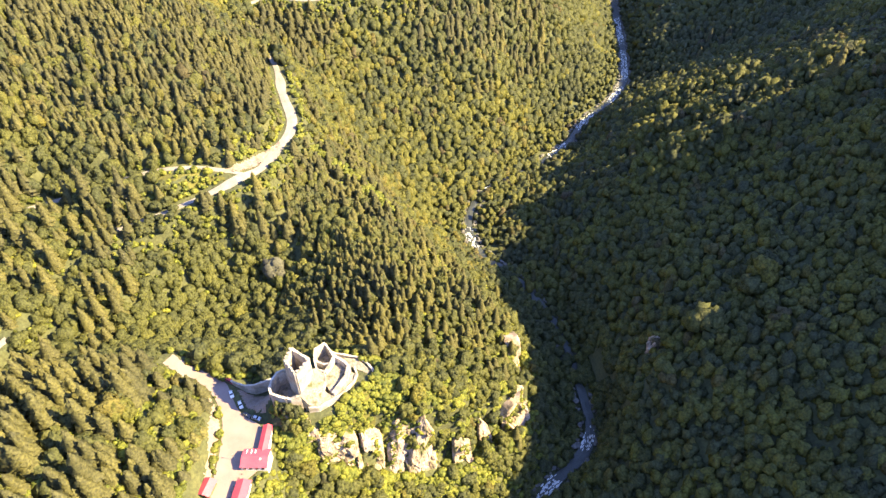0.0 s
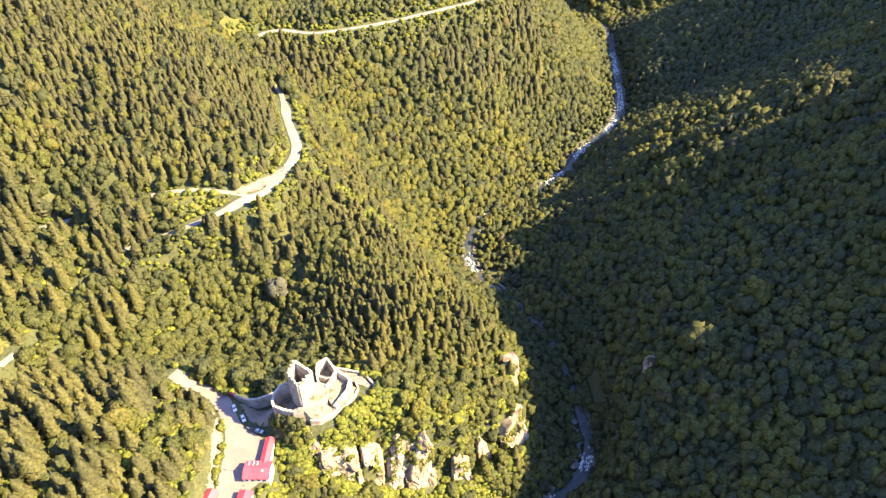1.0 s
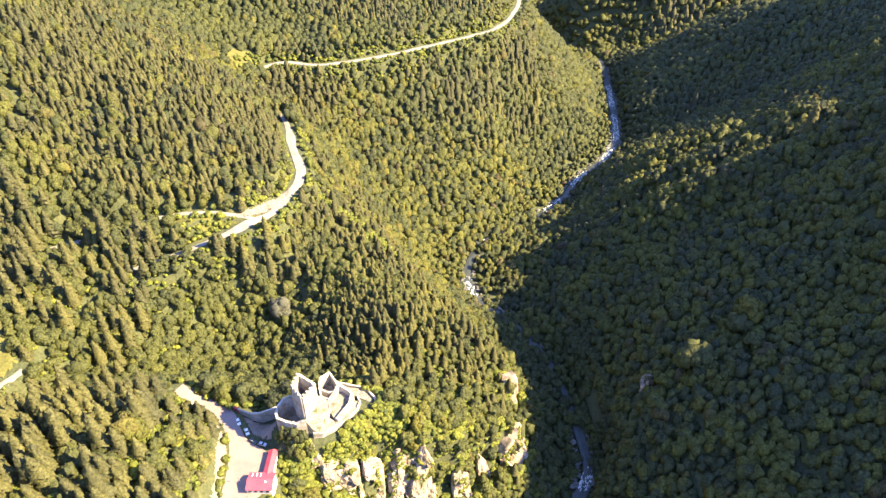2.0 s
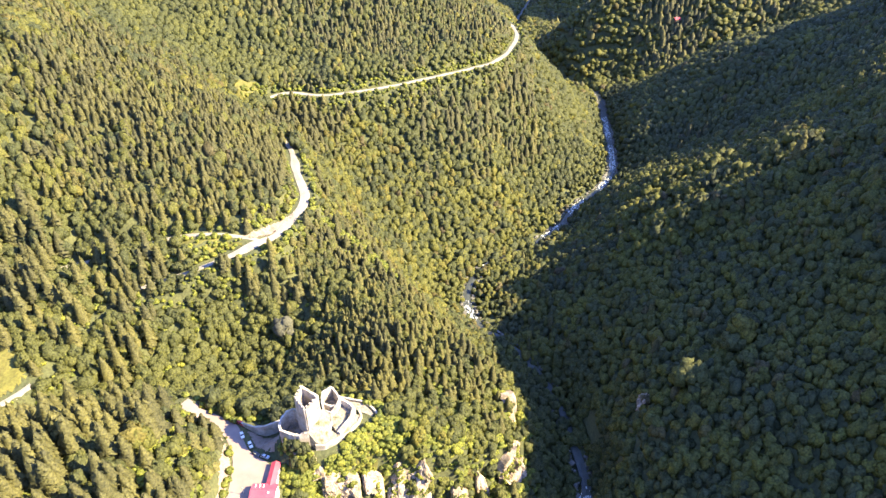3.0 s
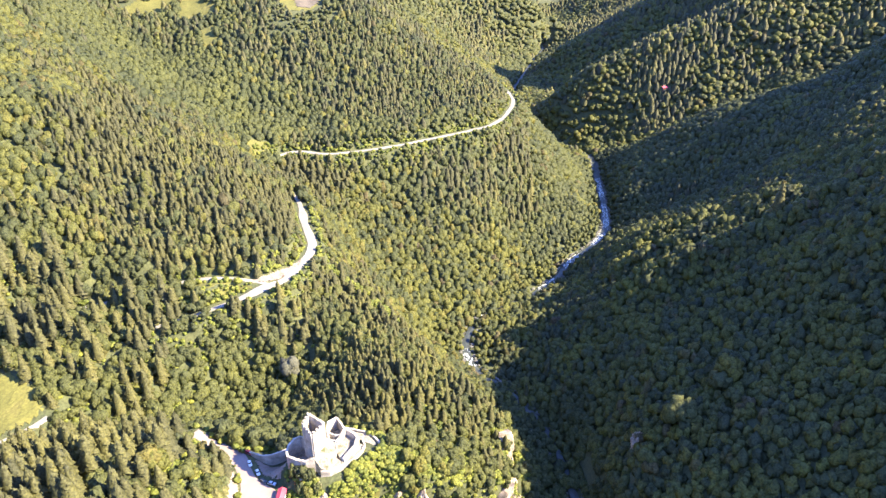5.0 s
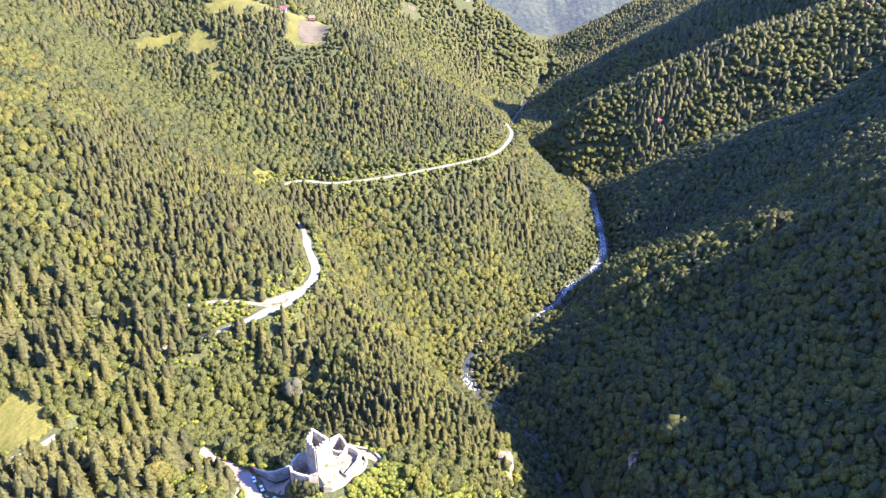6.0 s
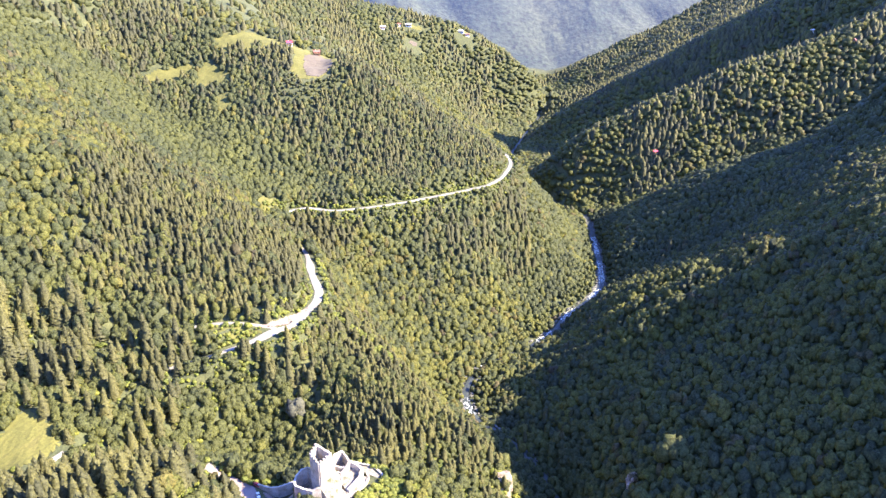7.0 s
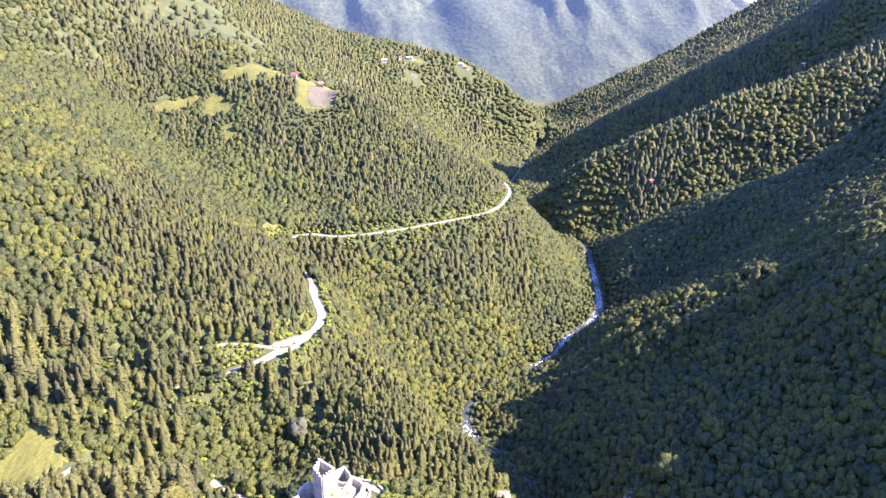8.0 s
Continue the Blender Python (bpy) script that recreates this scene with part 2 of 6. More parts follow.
# ---------------------------------------------------------------- the lie of the land: lines of the valley, x, y and height in metres
RIVER = smooth_line([(-100, -800, -25), (-60, -300, -14), (-30, -60, -8), (10, 60, -4), (40, 140, -1), (60, 176, 0), (90, 198, 1), (97, 212, 1), (95, 236, 1), (92, 270, 1),
                     (83, 310, 2), (58, 350, 2), (26, 383, 2), (20, 412, 2), (27, 443, 3), (47, 472, 3), (85, 492, 3), (123, 531, 4), (154, 583, 4), (182, 610, 5), (208, 655, 6),
                     (221, 736, 7), (233, 850, 8), (240, 900, 9), (215, 945, 10), (172, 985, 11), (140, 1050, 12), (130, 1150, 14), (150, 1290, 18), (190, 1420, 25), (250, 1600, 36), (330, 1900, 50)], 6)
ROAD = smooth_line([(-205, 268, 122), (-180, 280, 123), (-163, 291, 124), (-146, 304, 125), (-133, 312, 126), (-120, 321, 126.5), (-114, 334, 127), (-106.5, 357, 127),
                    (-103.5, 380, 127.5), (-110, 398, 128), (-119, 419, 128.5), (-125, 441, 129), (-133, 464, 129.5), (-150, 486, 131), (-176, 512, 133), (-186, 540, 133), (-177, 566, 132.5),
                    (-158, 585, 132), (-140, 580, 131), (-121, 577, 131), (-95, 588, 130.5), (-65, 602, 130), (-32, 622, 130), (1, 644, 130), (28, 662, 130), (53, 680, 130), (68, 702, 130),
                    (79, 728, 130), (89, 762, 130.5), (95, 790, 131), (90, 830, 132), (70, 880, 134), (40, 960, 138)], 4)
TRACK = smooth_line([(-118, 318, 127), (-130, 322, 129.5), (-148, 324, 131), (-170, 323, 132), (-186, 319, 131), (-206, 311, 128), (-228, 300, 126), (-262, 280, 128)], 4)
LANE = smooth_line([(-290, 150, 108), (-262, 168, 109), (-245, 182, 110), (-232, 194, 110), (-226, 205, 110)], 4)
ACCESS = smooth_line([(-136, 188.5, 115.6), (-132, 186, 115), (-126, 182.5, 114.4), (-120, 179, 114)], 4)
CREST = along([(-88, 371, 0), (-60, 360, 0), (-40, 338, 0), (-19, 309, 0), (2, 297, 0)], 4)
CAR_PARK = [(-124, 186), (-117, 182.5), (-110, 179.5), (-104, 176), (-100, 168), (-95, 160), (-88, 155.5), (-82, 153), (-81, 143), (-79, 132), (-86, 126), (-87, 112), (-98, 112),
            (-98.5, 128), (-99, 142), (-101, 155), (-108, 168), (-122, 179)]
CASTLE_HILL = [(-79, 162), (-77, 168), (-71, 171), (-63, 188), (-54, 189.5), (-40, 187), (-31, 178), (-40, 167), (-49, 159.5), (-58, 155), (-76, 154.5)]
SLOPES = {
    "castle crest": [(-78, 163, 118), (-62, 168, 120), (-50, 175, 119), (-38, 180, 117), (-14, 199, 99), (13, 228, 76), (32, 243, 56)],
    "cliff edge": [(-78, 148, 112), (-66, 148, 112), (-55, 149.5, 110), (-44, 158.5, 106), (-23, 166, 101), (-8, 169, 93), (8, 175, 79), (22, 186, 66), (42, 208, 52), (45, 240, 50)],
    "cliff foot": [(-72, 138, 98), (-60, 141, 92), (-48, 144, 86), (-36, 149, 75), (-24, 155, 62), (-7, 159, 50), (12, 166, 40), (31, 176, 32), (54, 200, 20), (62, 222, 13), (60, 255, 18), (58, 292, 12)],
    "south bank": [(-66, 110, 84), (-35, 118, 52), (0, 128, 26), (25, 140, 8)],
    "far south bank": [(-110, 40, 110), (-70, 40, 70), (-20, 50, 22)],
    "car park": [(-135, 189, 115), (-113, 176, 113), (-96, 160, 113), (-90, 145, 113), (-92, 120, 113), (-95, 95, 113)],
    "car park edge": [(-79, 146, 112), (-76, 128, 108), (-78, 112, 104)],
    "moat": [(-98, 178, 111), (-88, 170, 110), (-82, 162, 112)],
    "knoll": [(-104, 140, 121), (-128, 140, 139), (-152, 132, 147), (-165, 100, 152), (-185, 60, 156), (-215, 10, 165)],
    "knoll back": [(-115, 160, 121), (-135, 168, 128), (-165, 165, 132), (-200, 140, 140)],
    "west hollow": [(-300, 150, 106), (-258, 178, 104), (-221, 196, 98), (-189, 215, 92), (-154, 236, 80), (-127, 254, 69), (-100, 240, 74)],
    "back of castle": [(-90, 205, 96), (-60, 205, 100), (-45, 220, 92)],
    "middle slope": [(-145, 286, 100), (-107, 282, 86), (-84, 270, 86)],
    "castle ridge": [(-92, 322, 104), (-74, 296, 104), (-56, 288, 102), (-37, 284, 98), (-12, 272, 90), (14, 262, 80), (32, 252, 62)],
    "road spur": [(-100, 372, 120), (-82, 370, 100), (-60, 360, 90), (-40, 338, 85), (-19, 309, 79), (6, 296, 58), (36, 298, 22)],
    "gully": [(-165, 548, 124), (-110, 530, 94), (-66, 466, 52), (-34, 444, 30), (-20, 420, 14), (8, 414, 4)],
    "gully side": [(-112, 440, 118), (-80, 412, 88), (-45, 395, 50), (-10, 388, 16)],
    "bank": [(-50, 565, 82), (21, 592, 80), (89, 656, 66), (163, 724, 38)],
    "low bank": [(8, 471, 20), (21, 536, 43), (60, 560, 36), (86, 598, 25), (150, 628, 12)],
    "low foot": [(60, 500, 9), (100, 545, 10), (135, 600, 11), (190, 690, 14)],
    "hill a": [(-195, 252, 115), (-208, 296, 134), (-222, 342, 157), (-233, 389, 186), (-242, 463, 198), (-234, 549, 168)],
    "hill b": [(-232, 235, 119), (-243, 266, 137), (-262, 318, 158), (-274, 362, 190), (-290, 408, 228), (-349, 540, 232)],
    "hill c": [(-134, 345, 138), (-140, 361, 145), (-177, 377, 172), (-165, 430, 166), (-162, 464, 156)],
    "hill d": [(-200, 655, 158), (-140, 640, 142), (-131, 701, 167), (-60, 690, 152), (10, 730, 152)],
    "meadow": [(-440, 800, 250), (-415, 800, 240), (-343, 724, 194), (-284, 770, 228), (-271, 712, 198)],
    "meadow top": [(-320, 880, 290), (-235, 880, 281), (-180, 870, 264), (-170, 790, 240)],
    "north spur": [(-160, 850, 266), (-114, 835, 250), (-74, 825, 226), (-33, 822, 198), (9, 820, 177), (51, 820, 156), (86, 818, 136), (125, 800, 98), (170, 780, 52)],
    "spur back": [(-100, 940, 200), (0, 930, 140), (80, 940, 74), (125, 980, 30)],
    "upper left": [(-492, 723, 302), (-430, 420, 300), (-380, 300, 215), (-360, 200, 160)],
    "left heights": [(-800, 300, 450), (-750, 700, 480), (-620, 1000, 450), (-420, 1080, 385)],
    "side valley": [(120, 1190, 24), (40, 1240, 80), (-150, 1290, 190), (-400, 1340, 300)],
    "village slope": [(-700, 1760, 480), (-467, 1700, 395), (-291, 1700, 312), (-139, 1700, 284), (15, 1700, 256), (173, 1690, 176), (280, 1650, 100)],
    "village foot": [(-290, 1500, 270), (-85, 1540, 192), (60, 1580, 110), (180, 1560, 52)],
    "shade low": [(121, 210, 64), (131, 244, 66), (152, 388, 62), (192, 557, 42)],
    "shade middle": [(165, 218, 97), (195, 248, 111), (201, 373, 91)],
    "shade hollow": [(215, 520, 62), (255, 525, 78), (300, 535, 102), (235, 560, 58), (280, 565, 80), (245, 600, 46), (300, 605, 72)],
    "shade upper": [(217, 198, 135), (240, 250, 145), (256, 314, 161), (257, 372, 134)],
    "shade rib": [(150, 400, 64), (200, 400, 95), (250, 400, 126), (300, 400, 157), (350, 405, 185)],
    "rib back": [(150, 435, 48), (200, 435, 80), (250, 435, 112), (300, 435, 143), (350, 438, 172)],
    "rib foot": [(160, 465, 44), (200, 465, 70), (250, 465, 102), (300, 465, 134), (350, 470, 160)],
    # south ridge end and top, out of view, raised to shade the slope
    "shade ridge": [(287, 120, 208), (287, 200, 206), (287, 300, 203), (340, 400, 190), (431, 520, 208), (470, 640, 195), (461, 725, 171), (400, 770, 140), (359, 800, 113), (305, 830, 68)],
    "shade top": [(380, 100, 285), (400, 280, 295), (520, 440, 250), (565, 590, 285), (580, 700, 300)],
    "east heights": [(620, 150, 400), (760, 420, 370), (900, 650, 400)],
    "east foot": [(235, 690, 24), (262, 770, 38), (268, 850, 34)],
    "east gully": [(265, 895, 18), (340, 868, 56), (420, 850, 96), (530, 830, 146), (700, 800, 232)],
    "east spur": [(190, 1015, 68), (261, 1003, 123), (365, 1000, 170), (446, 1000, 215), (580, 1000, 272), (723, 1010, 335), (790, 1020, 365)],
    # high ground added out of view; its shadow darkens the far spur's flank
    "unseen east shoulder": [(840, 1140, 470), (900, 1190, 620), (1000, 1240, 780)],
    "spur front": [(255, 945, 22), (330, 935, 62), (400, 930, 100), (480, 925, 140), (600, 905, 200)],
    "far gully": [(185, 1160, 26), (350, 1140, 66), (480, 1135, 115), (680, 1140, 200)],
    "far spur": [(215, 1360, 32), (255, 1350, 80), (358, 1340, 128), (552, 1330, 246), (714, 1320, 338), (1000, 1320, 560)],
    "behind": [(100, -100, 50), (200, 0, 110), (300, -60, 190), (480, -150, 330)],
    "behind west": [(-150, -60, 120), (-260, -150, 180), (-450, -100, 280), (-800, -200, 430)],
    "rim south": [(-900, -900, 480), (-250, -900, 150), (250, -900, 180), (900, -900, 560)],
    "rim east": [(1400, -500, 750), (1500, 500, 780), (1500, 1300, 720), (1300, 1900, 640)],
    "rim west": [(-1400, -300, 680), (-1400, 600, 700), (-1200, 1300, 620), (-1000, 1900, 560)],
    "rim north": [(-600, 2050, 330), (0, 2050, 190), (330, 2000, 60), (800, 1950, 300)],
}


# cliff faces: the foot's line (x, y, height) and the height of the top at each corner
CLIFFS = [([(-58, 146, 93), (-52, 147.5, 89), (-46, 150.5, 84), (-40, 153.5, 80)], (108, 108, 105, 101)),
          ([(-39.5, 154.0, 75), (-34, 155.6, 69), (-29, 157, 66)], (99, 97, 90)),
          ([(-28, 157, 64), (-22, 158, 60), (-14, 160.5, 56), (-7, 162, 53), (-2, 165, 53)], (95, 98, 92, 98, 82)),
          ([(5, 169, 48), (11, 170, 44), (17, 174, 43)], (66, 66, 58)),
          ([(20, 186, 36), (23.5, 187, 34), (27, 190, 34)], (52, 53, 48)),
          ([(36, 197, 31), (42, 201, 28), (49, 207, 22), (53, 217, 23)], (47, 52, 56, 50)),
          ([(50.5, 230, 24), (49, 241, 26), (47, 253, 32)], (52, 64, 60)),
          ([(-79, 153.6, 111), (-70, 152.0, 111), (-63, 152.5, 110), (-56, 154.6, 109), (-49, 159.0, 109)], (118, 121.5, 121.0, 119.5, 118))]


def all_knots():
    rows = [along([tuple(p) for p in v], 24) for v in SLOPES.values()]
    rows += [RIVER[::4], ROAD[::5], TRACK[::5], LANE[::4]]
    p = np.concatenate(rows)
    keep = np.ones(len(p), bool)
    for i in range(1, len(p)):
        keep[i] = not np.any(np.hypot(*(p[:i][keep[:i], :2] - p[i, :2]).T) < 4.5)
    return p[keep]


KNOTS = all_knots()


def solve_knots():
    d = np.hypot(KNOTS[:, None, 0] - KNOTS[None, :, 0], KNOTS[:, None, 1] - KNOTS[None, :, 1])
    n = len(KNOTS)
    a = np.zeros((n + 3, n + 3))
    a[:n, :n] = -np.sqrt(d * d + 12) + np.eye(n) * -1.0
    a[:n, n], a[:n, n + 1:] = 1, KNOTS[:, :2] / 1000
    a[n:, :n] = a[:n, n:].T
    return np.linalg.solve(a, np.concatenate([KNOTS[:, 2], np.zeros(3)]))


WEIGHTS = solve_knots()


def land(x, y):
    """Height of the bare slopes, before roads and river are cut in."""
    x, y = np.asarray(x, float), np.asarray(y, float)
    out = np.zeros(x.size)
    fx, fy = x.ravel(), y.ravel()
    for s in range(0, x.size, 20000):
        dx, dy = fx[s:s + 20000, None] - KNOTS[None, :, 0], fy[s:s + 20000, None] - KNOTS[None, :, 1]
        out[s:s + 20000] = -np.sqrt(dx * dx + dy * dy + 12) @ WEIGHTS[:-3]
    out += WEIGHTS[-3] + WEIGHTS[-2] * fx / 1000 + WEIGHTS[-1] * fy / 1000
    return out.reshape(x.shape)


def height(x, y):
    """Height of the ground, with river bed, roads and car park cut in."""
    z = land(x, y)
    z = z + (3.0 + 2.5 * step01(230, 300, y)) * step01(26, 60, np.hypot((x + 70) * 0.8, y - 160)) * fractal(x, y, 52, 4, 5) + np.where(y > 900, 14 * fractal(x, y, 150, 3, 9), 0)
    for yc, tall, broad, x0, x1 in ((393, 15, 13, 140, 380), (446, 15, 12, 150, 330), (508, 13, 12, 175, 300)):     # ribs on the shaded slope that catch the sun
        z = z + tall * np.exp(-((y - yc + 0.158 * (x - 230)) / broad) ** 2) * step01(x0, x0 + 30, x) * (1 - step01(x1 - 50, x1, x))
    # notch added to the unseen ridge so sun reaches the lone trees
    z = z - 14 * np.exp(-((y - 220) / 17) ** 2) * step01(240, 265, x) * (1 - step01(330, 400, x))
    d, _, _ = line_distance(x, y, CREST)
    z = z + 4.0 * np.exp(-(d / 8.0) ** 2)
    d, h, _ = line_distance(x, y, RIVER)
    z = z + (np.minimum(z, h - 0.8) - z) * (1 - step01(7, 16, d))
    for line, wide, soft in ((ROAD, 8.0, 15), (TRACK, 5.0, 10), (LANE, 2.4, 8), (ACCESS, 3.5, 8)):
        d, h, _ = line_distance(x, y, line)
        z = z + (h - z) * (1 - step01(wide, soft, d))
    for foot, tops in CLIFFS:
        d, h, side = line_distance(x, y, along(foot, 3))
        _, top, _ = line_distance(x, y, along([(a[0], a[1], t) for a, t in zip(foot, tops)], 3))
        ledge = h - 0.5 + (np.maximum(z, top - 2.0) - h + 0.5) * step01(4.5, 8.5, d)
        z = np.where(side < 0, z + (np.minimum(z, h - 0.5) - z) * (1 - step01(2, 13, d)), z + (ledge - z) * (1 - step01(9, 17, d)))
    cx, cy = np.array(CASTLE_HILL).T
    d, _, _ = line_distance(x, y, along([*zip(cx, cy, cx * 0), (cx[0], cy[0], 0)], 3))
    z = z + (119.3 - z) * (1 - step01(0, 6, np.where(inside(x, y, CASTLE_HILL), 0, d)))
    cx, cy = np.array(CAR_PARK).T
    ring = np.column_stack([np.append(cx, cx[0]), np.append(cy, cy[0]), np.full(len(cx) + 1, 113.0)])
    d, _, _ = line_distance(x, y, along(ring, 3))
    d = np.where(inside(x, y, CAR_PARK), 0, d)
    return z + (112.9 - z) * (1 - step01(1.0, 7, d))


def spaced(marks):
    """Grid lines from (from, to, step) stretches."""
    out = [np.arange(a, b, s) for a, b, s in marks]
    return np.concatenate(out + [np.array([marks[-1][1]])])


GX = spaced([(-5200, -1400, 200), (-1400, -600, 40), (-600, -330, 10), (-330, -110, 4), (-110, 70, 2.2), (70, 340, 4), (340, 700, 10), (700, 1500, 40), (1500, 5200, 200)])
GY = spaced([(-4000, -900, 200), (-900, 0, 45), (0, 100, 12), (100, 112, 4), (112, 262, 2.2), (262, 460, 4), (460, 900, 6), (900, 1400, 14), (1400, 2100, 28), (2100, 5000, 200)])
XX, YY = np.meshgrid(GX, GY)
ZZ = height(XX, YY)
out_of_valley = np.maximum(np.maximum(np.abs(XX) - 1500, YY - 2000), -900 - YY)
ZZ = ZZ + (np.clip(ZZ, 60, 700) - ZZ) * step01(0, 300, out_of_valley) - 420 * step01(2080, 2300, YY)
nx, ny = len(GX), len(GY)
cell = np.arange(nx * ny).reshape(ny, nx)
quads = np.stack([cell[:-1, :-1], cell[:-1, 1:], cell[1:, 1:], cell[1:, :-1]], -1).reshape(-1, 4)
ground = new("ground", mesh_from_arrays("ground", np.column_stack([XX.ravel(), YY.ravel(), ZZ.ravel()]), quads, GROUND, smooth=True))
tagged(ground, "steep green undergrowth slopes of a wooded gorge", "ground", kind="structure")


def at_ground(x, y):
    """Height of the ground mesh at (x, y)."""
    x, y = np.asarray(x, float), np.asarray(y, float)
    i, j = np.clip(np.searchsorted(GX, x) - 1, 0, nx - 2), np.clip(np.searchsorted(GY, y) - 1, 0, ny - 2)
    u, v = (x - GX[i]) / (GX[i + 1] - GX[i]), (y - GY[j]) / (GY[j + 1] - GY[j])
    return (ZZ[j, i] * (1 - u) + ZZ[j, i + 1] * u) * (1 - v) + (ZZ[j + 1, i] * (1 - u) + ZZ[j + 1, i + 1] * u) * v


def gz(x, y):
    return float(at_ground(np.array([x]), np.array([y]))[0])


def strip(name, line, wide, mat, lift=0.25, ragged=0.5, seed=3, flat=False):
    """A band along a line, lying on the ground, with uneven edges; it has a thickness that goes down into the ground."""
    p = line
    d = np.gradient(p[:, :2], axis=0)
    d /= np.linalg.norm(d, axis=1)[:, None] + 1e-9
    nrm = np.column_stack([-d[:, 1], d[:, 0]])
    s = np.arange(len(p)) * 1.0
    rows = []
    cols = np.array([-1, -0.5, 0, 0.5, 1])
    for c in cols:
        w = wide * (1 + ragged * soft_noise(s / 3.0, s * 0 + c * 9, seed) * abs(c))
        q = p[:, :2] + nrm * (c * w)[:, None]
        z = (p[:, 2] if flat else np.maximum(at_ground(q[:, 0], q[:, 1]), p[:, 2] - 1.0)) + lift * (1 - 0.4 * abs(c))
        rows.append(np.column_stack([q, z]))
    low = [np.column_stack([rows[0][:, :2], rows[0][:, 2] - 1.2]), np.column_stack([rows[-1][:, :2], rows[-1][:, 2] - 1.2])]
    rows = [low[0]] + rows + [low[1]]
    v = np.stack(rows, 1)
    n, k = v.shape[:2]
    c = np.arange(n * k).reshape(n, k)
    q = np.stack([c[:-1, :-1], c[1:, :-1], c[1:, 1:], c[:-1, 1:]], -1).reshape(-1, 4)[:, ::-1]
    return new(name, mesh_from_arrays(name, v.reshape(-1, 3), q, mat, smooth=False))


def patch(name, poly, mat, lift, step, kind_label, category, bumpy=0.15, follow=True, edge=0.5):
    """A piece of ground cover of the given outline, draped over the slope, with a turned-down edge."""
    px, py = np.array(poly).T
    bm = bmesh.new()
    xs, ys = np.arange(px.min(), px.max() + step, step), np.arange(py.min(), py.max() + step, step)
    X, Y = np.meshgrid(xs, ys)
    X2, Y2 = X + 0.35 * step * soft_noise(X, Y, 3), Y + 0.35 * step * soft_noise(X, Y, 4)
    inn = inside(X2, Y2, poly)
    Z = at_ground(X2, Y2) + lift + bumpy * soft_noise(X2 / 2, Y2 / 2, 8)
    verts = {}
    for j in range(X.shape[0]):
        for i in range(X.shape[1]):
            if inn[j, i]:
                verts[j, i] = bm.verts.new((X2[j, i], Y2[j, i], Z[j, i]))
    for j, i in list(verts):
        corner = [(j, i), (j, i + 1), (j + 1, i + 1), (j + 1, i)]
        if all(c in verts for c in corner):
            bm.faces.new([verts[c] for c in corner])
    rim = [e for e in bm.edges if e.is_boundary]
    made = bmesh.ops.extrude_edge_only(bm, edges=rim)["geom"]
    for v in made:
        if isinstance(v, bmesh.types.BMVert):
            v.co.z -= edge + lift
    ob = part(name, bm, mat, smooth=False)
    return tagged(ob, kind_label, category, kind="structure")


STREAM = RIVER[(RIVER[:, 1] > -700) & (RIVER[:, 1] < 1700)]
tagged(strip("stream", STREAM, np.interp(STREAM[:, 1], [200, 250, 380, 500, 600, 680, 900, 1000], [3.3, 2.6, 3.4, 3.0, 3.3, 4.6, 4.2, 3.2]), WATER, 0.6, 0.25, 2, flat=True), "shallow mountain stream in shadow at the gorge bottom", "stream", kind="structure")
tagged(strip("road", ROAD, np.interp(ROAD[:, 1], [270, 295, 310, 330, 345, 400, 470, 560, 780], [1.6, 2.0, 2.8, 3.6, 2.9, 3.4, 2.4, 2.5, 2.7]), GRAVEL, 0.6, 0.3, 5), "pale gravel mountain road cut into the wooded slope", "road", kind="structure")
tagged(strip("track", TRACK, 1.9, GRAVEL, 0.3, 0.3, 6), "narrow pale gravel track branching off the road", "track", kind="structure")
tagged(strip("lane", LANE, 1.9, GRAVEL, 0.3, 0.3, 7), "short pale lane beside a sunny clearing", "lane", kind="structure")
tagged(strip("access_road", ACCESS, 3.4, PAVING, 0.3, 0.1, 7), "pale paved access road to the car park", "road", kind="structure")


# ---------------------------------------------------------------- trees
def blob(subdiv, rng, rough=0.25):
    bm = bmesh.new()
    bmesh.ops.create_icosphere(bm, subdivisions=subdiv, radius=1.0)
    v = np.array([p.co[:] for p in bm.verts])
    f = np.array([[p.index for p in q.verts] for q in bm.faces])
    bm.free()
    return v * (1 + rough * rng.uniform(-1, 1, (len(v), 1))), f


def cards(centres, normals, sizes, rng):
    """Small bent leaf clumps: two triangles each, facing about the given way."""
    n = len(centres)
    up = rng.normal(size=(n, 3))
    a = np.cross(normals, up)
    a /= np.linalg.norm(a, axis=1)[:, None] + 1e-9
    b = np.cross(normals, a)
    s = sizes[:, None]
    bend = normals * (0.35 * s)
    v = np.stack([centres - a * s - bend * 0.6, centres - b * s * rng.uniform(0.6, 1, (n, 1)), centres + a * s - bend * 0.6, centres + b * s * rng.uniform(0.6, 1, (n, 1))], 1).reshape(-1, 3)
    k = np.arange(n)[:, None] * 4
    return v, np.concatenate([k + [0, 1, 2], k + [0, 2, 3]])


def join(pieces):
    """Joins (vertices, faces, normals) pieces into one."""
    vs, fs, ns, base = [], [], [], 0
    for v, f, n in pieces:
        vs.append(v)
        fs.append(f + base)
        ns.append(n / (np.linalg.norm(n, axis=1)[:, None] + 1e-9))
        base += len(v)
    return np.concatenate(vs), np.concatenate(fs), np.concatenate(ns)


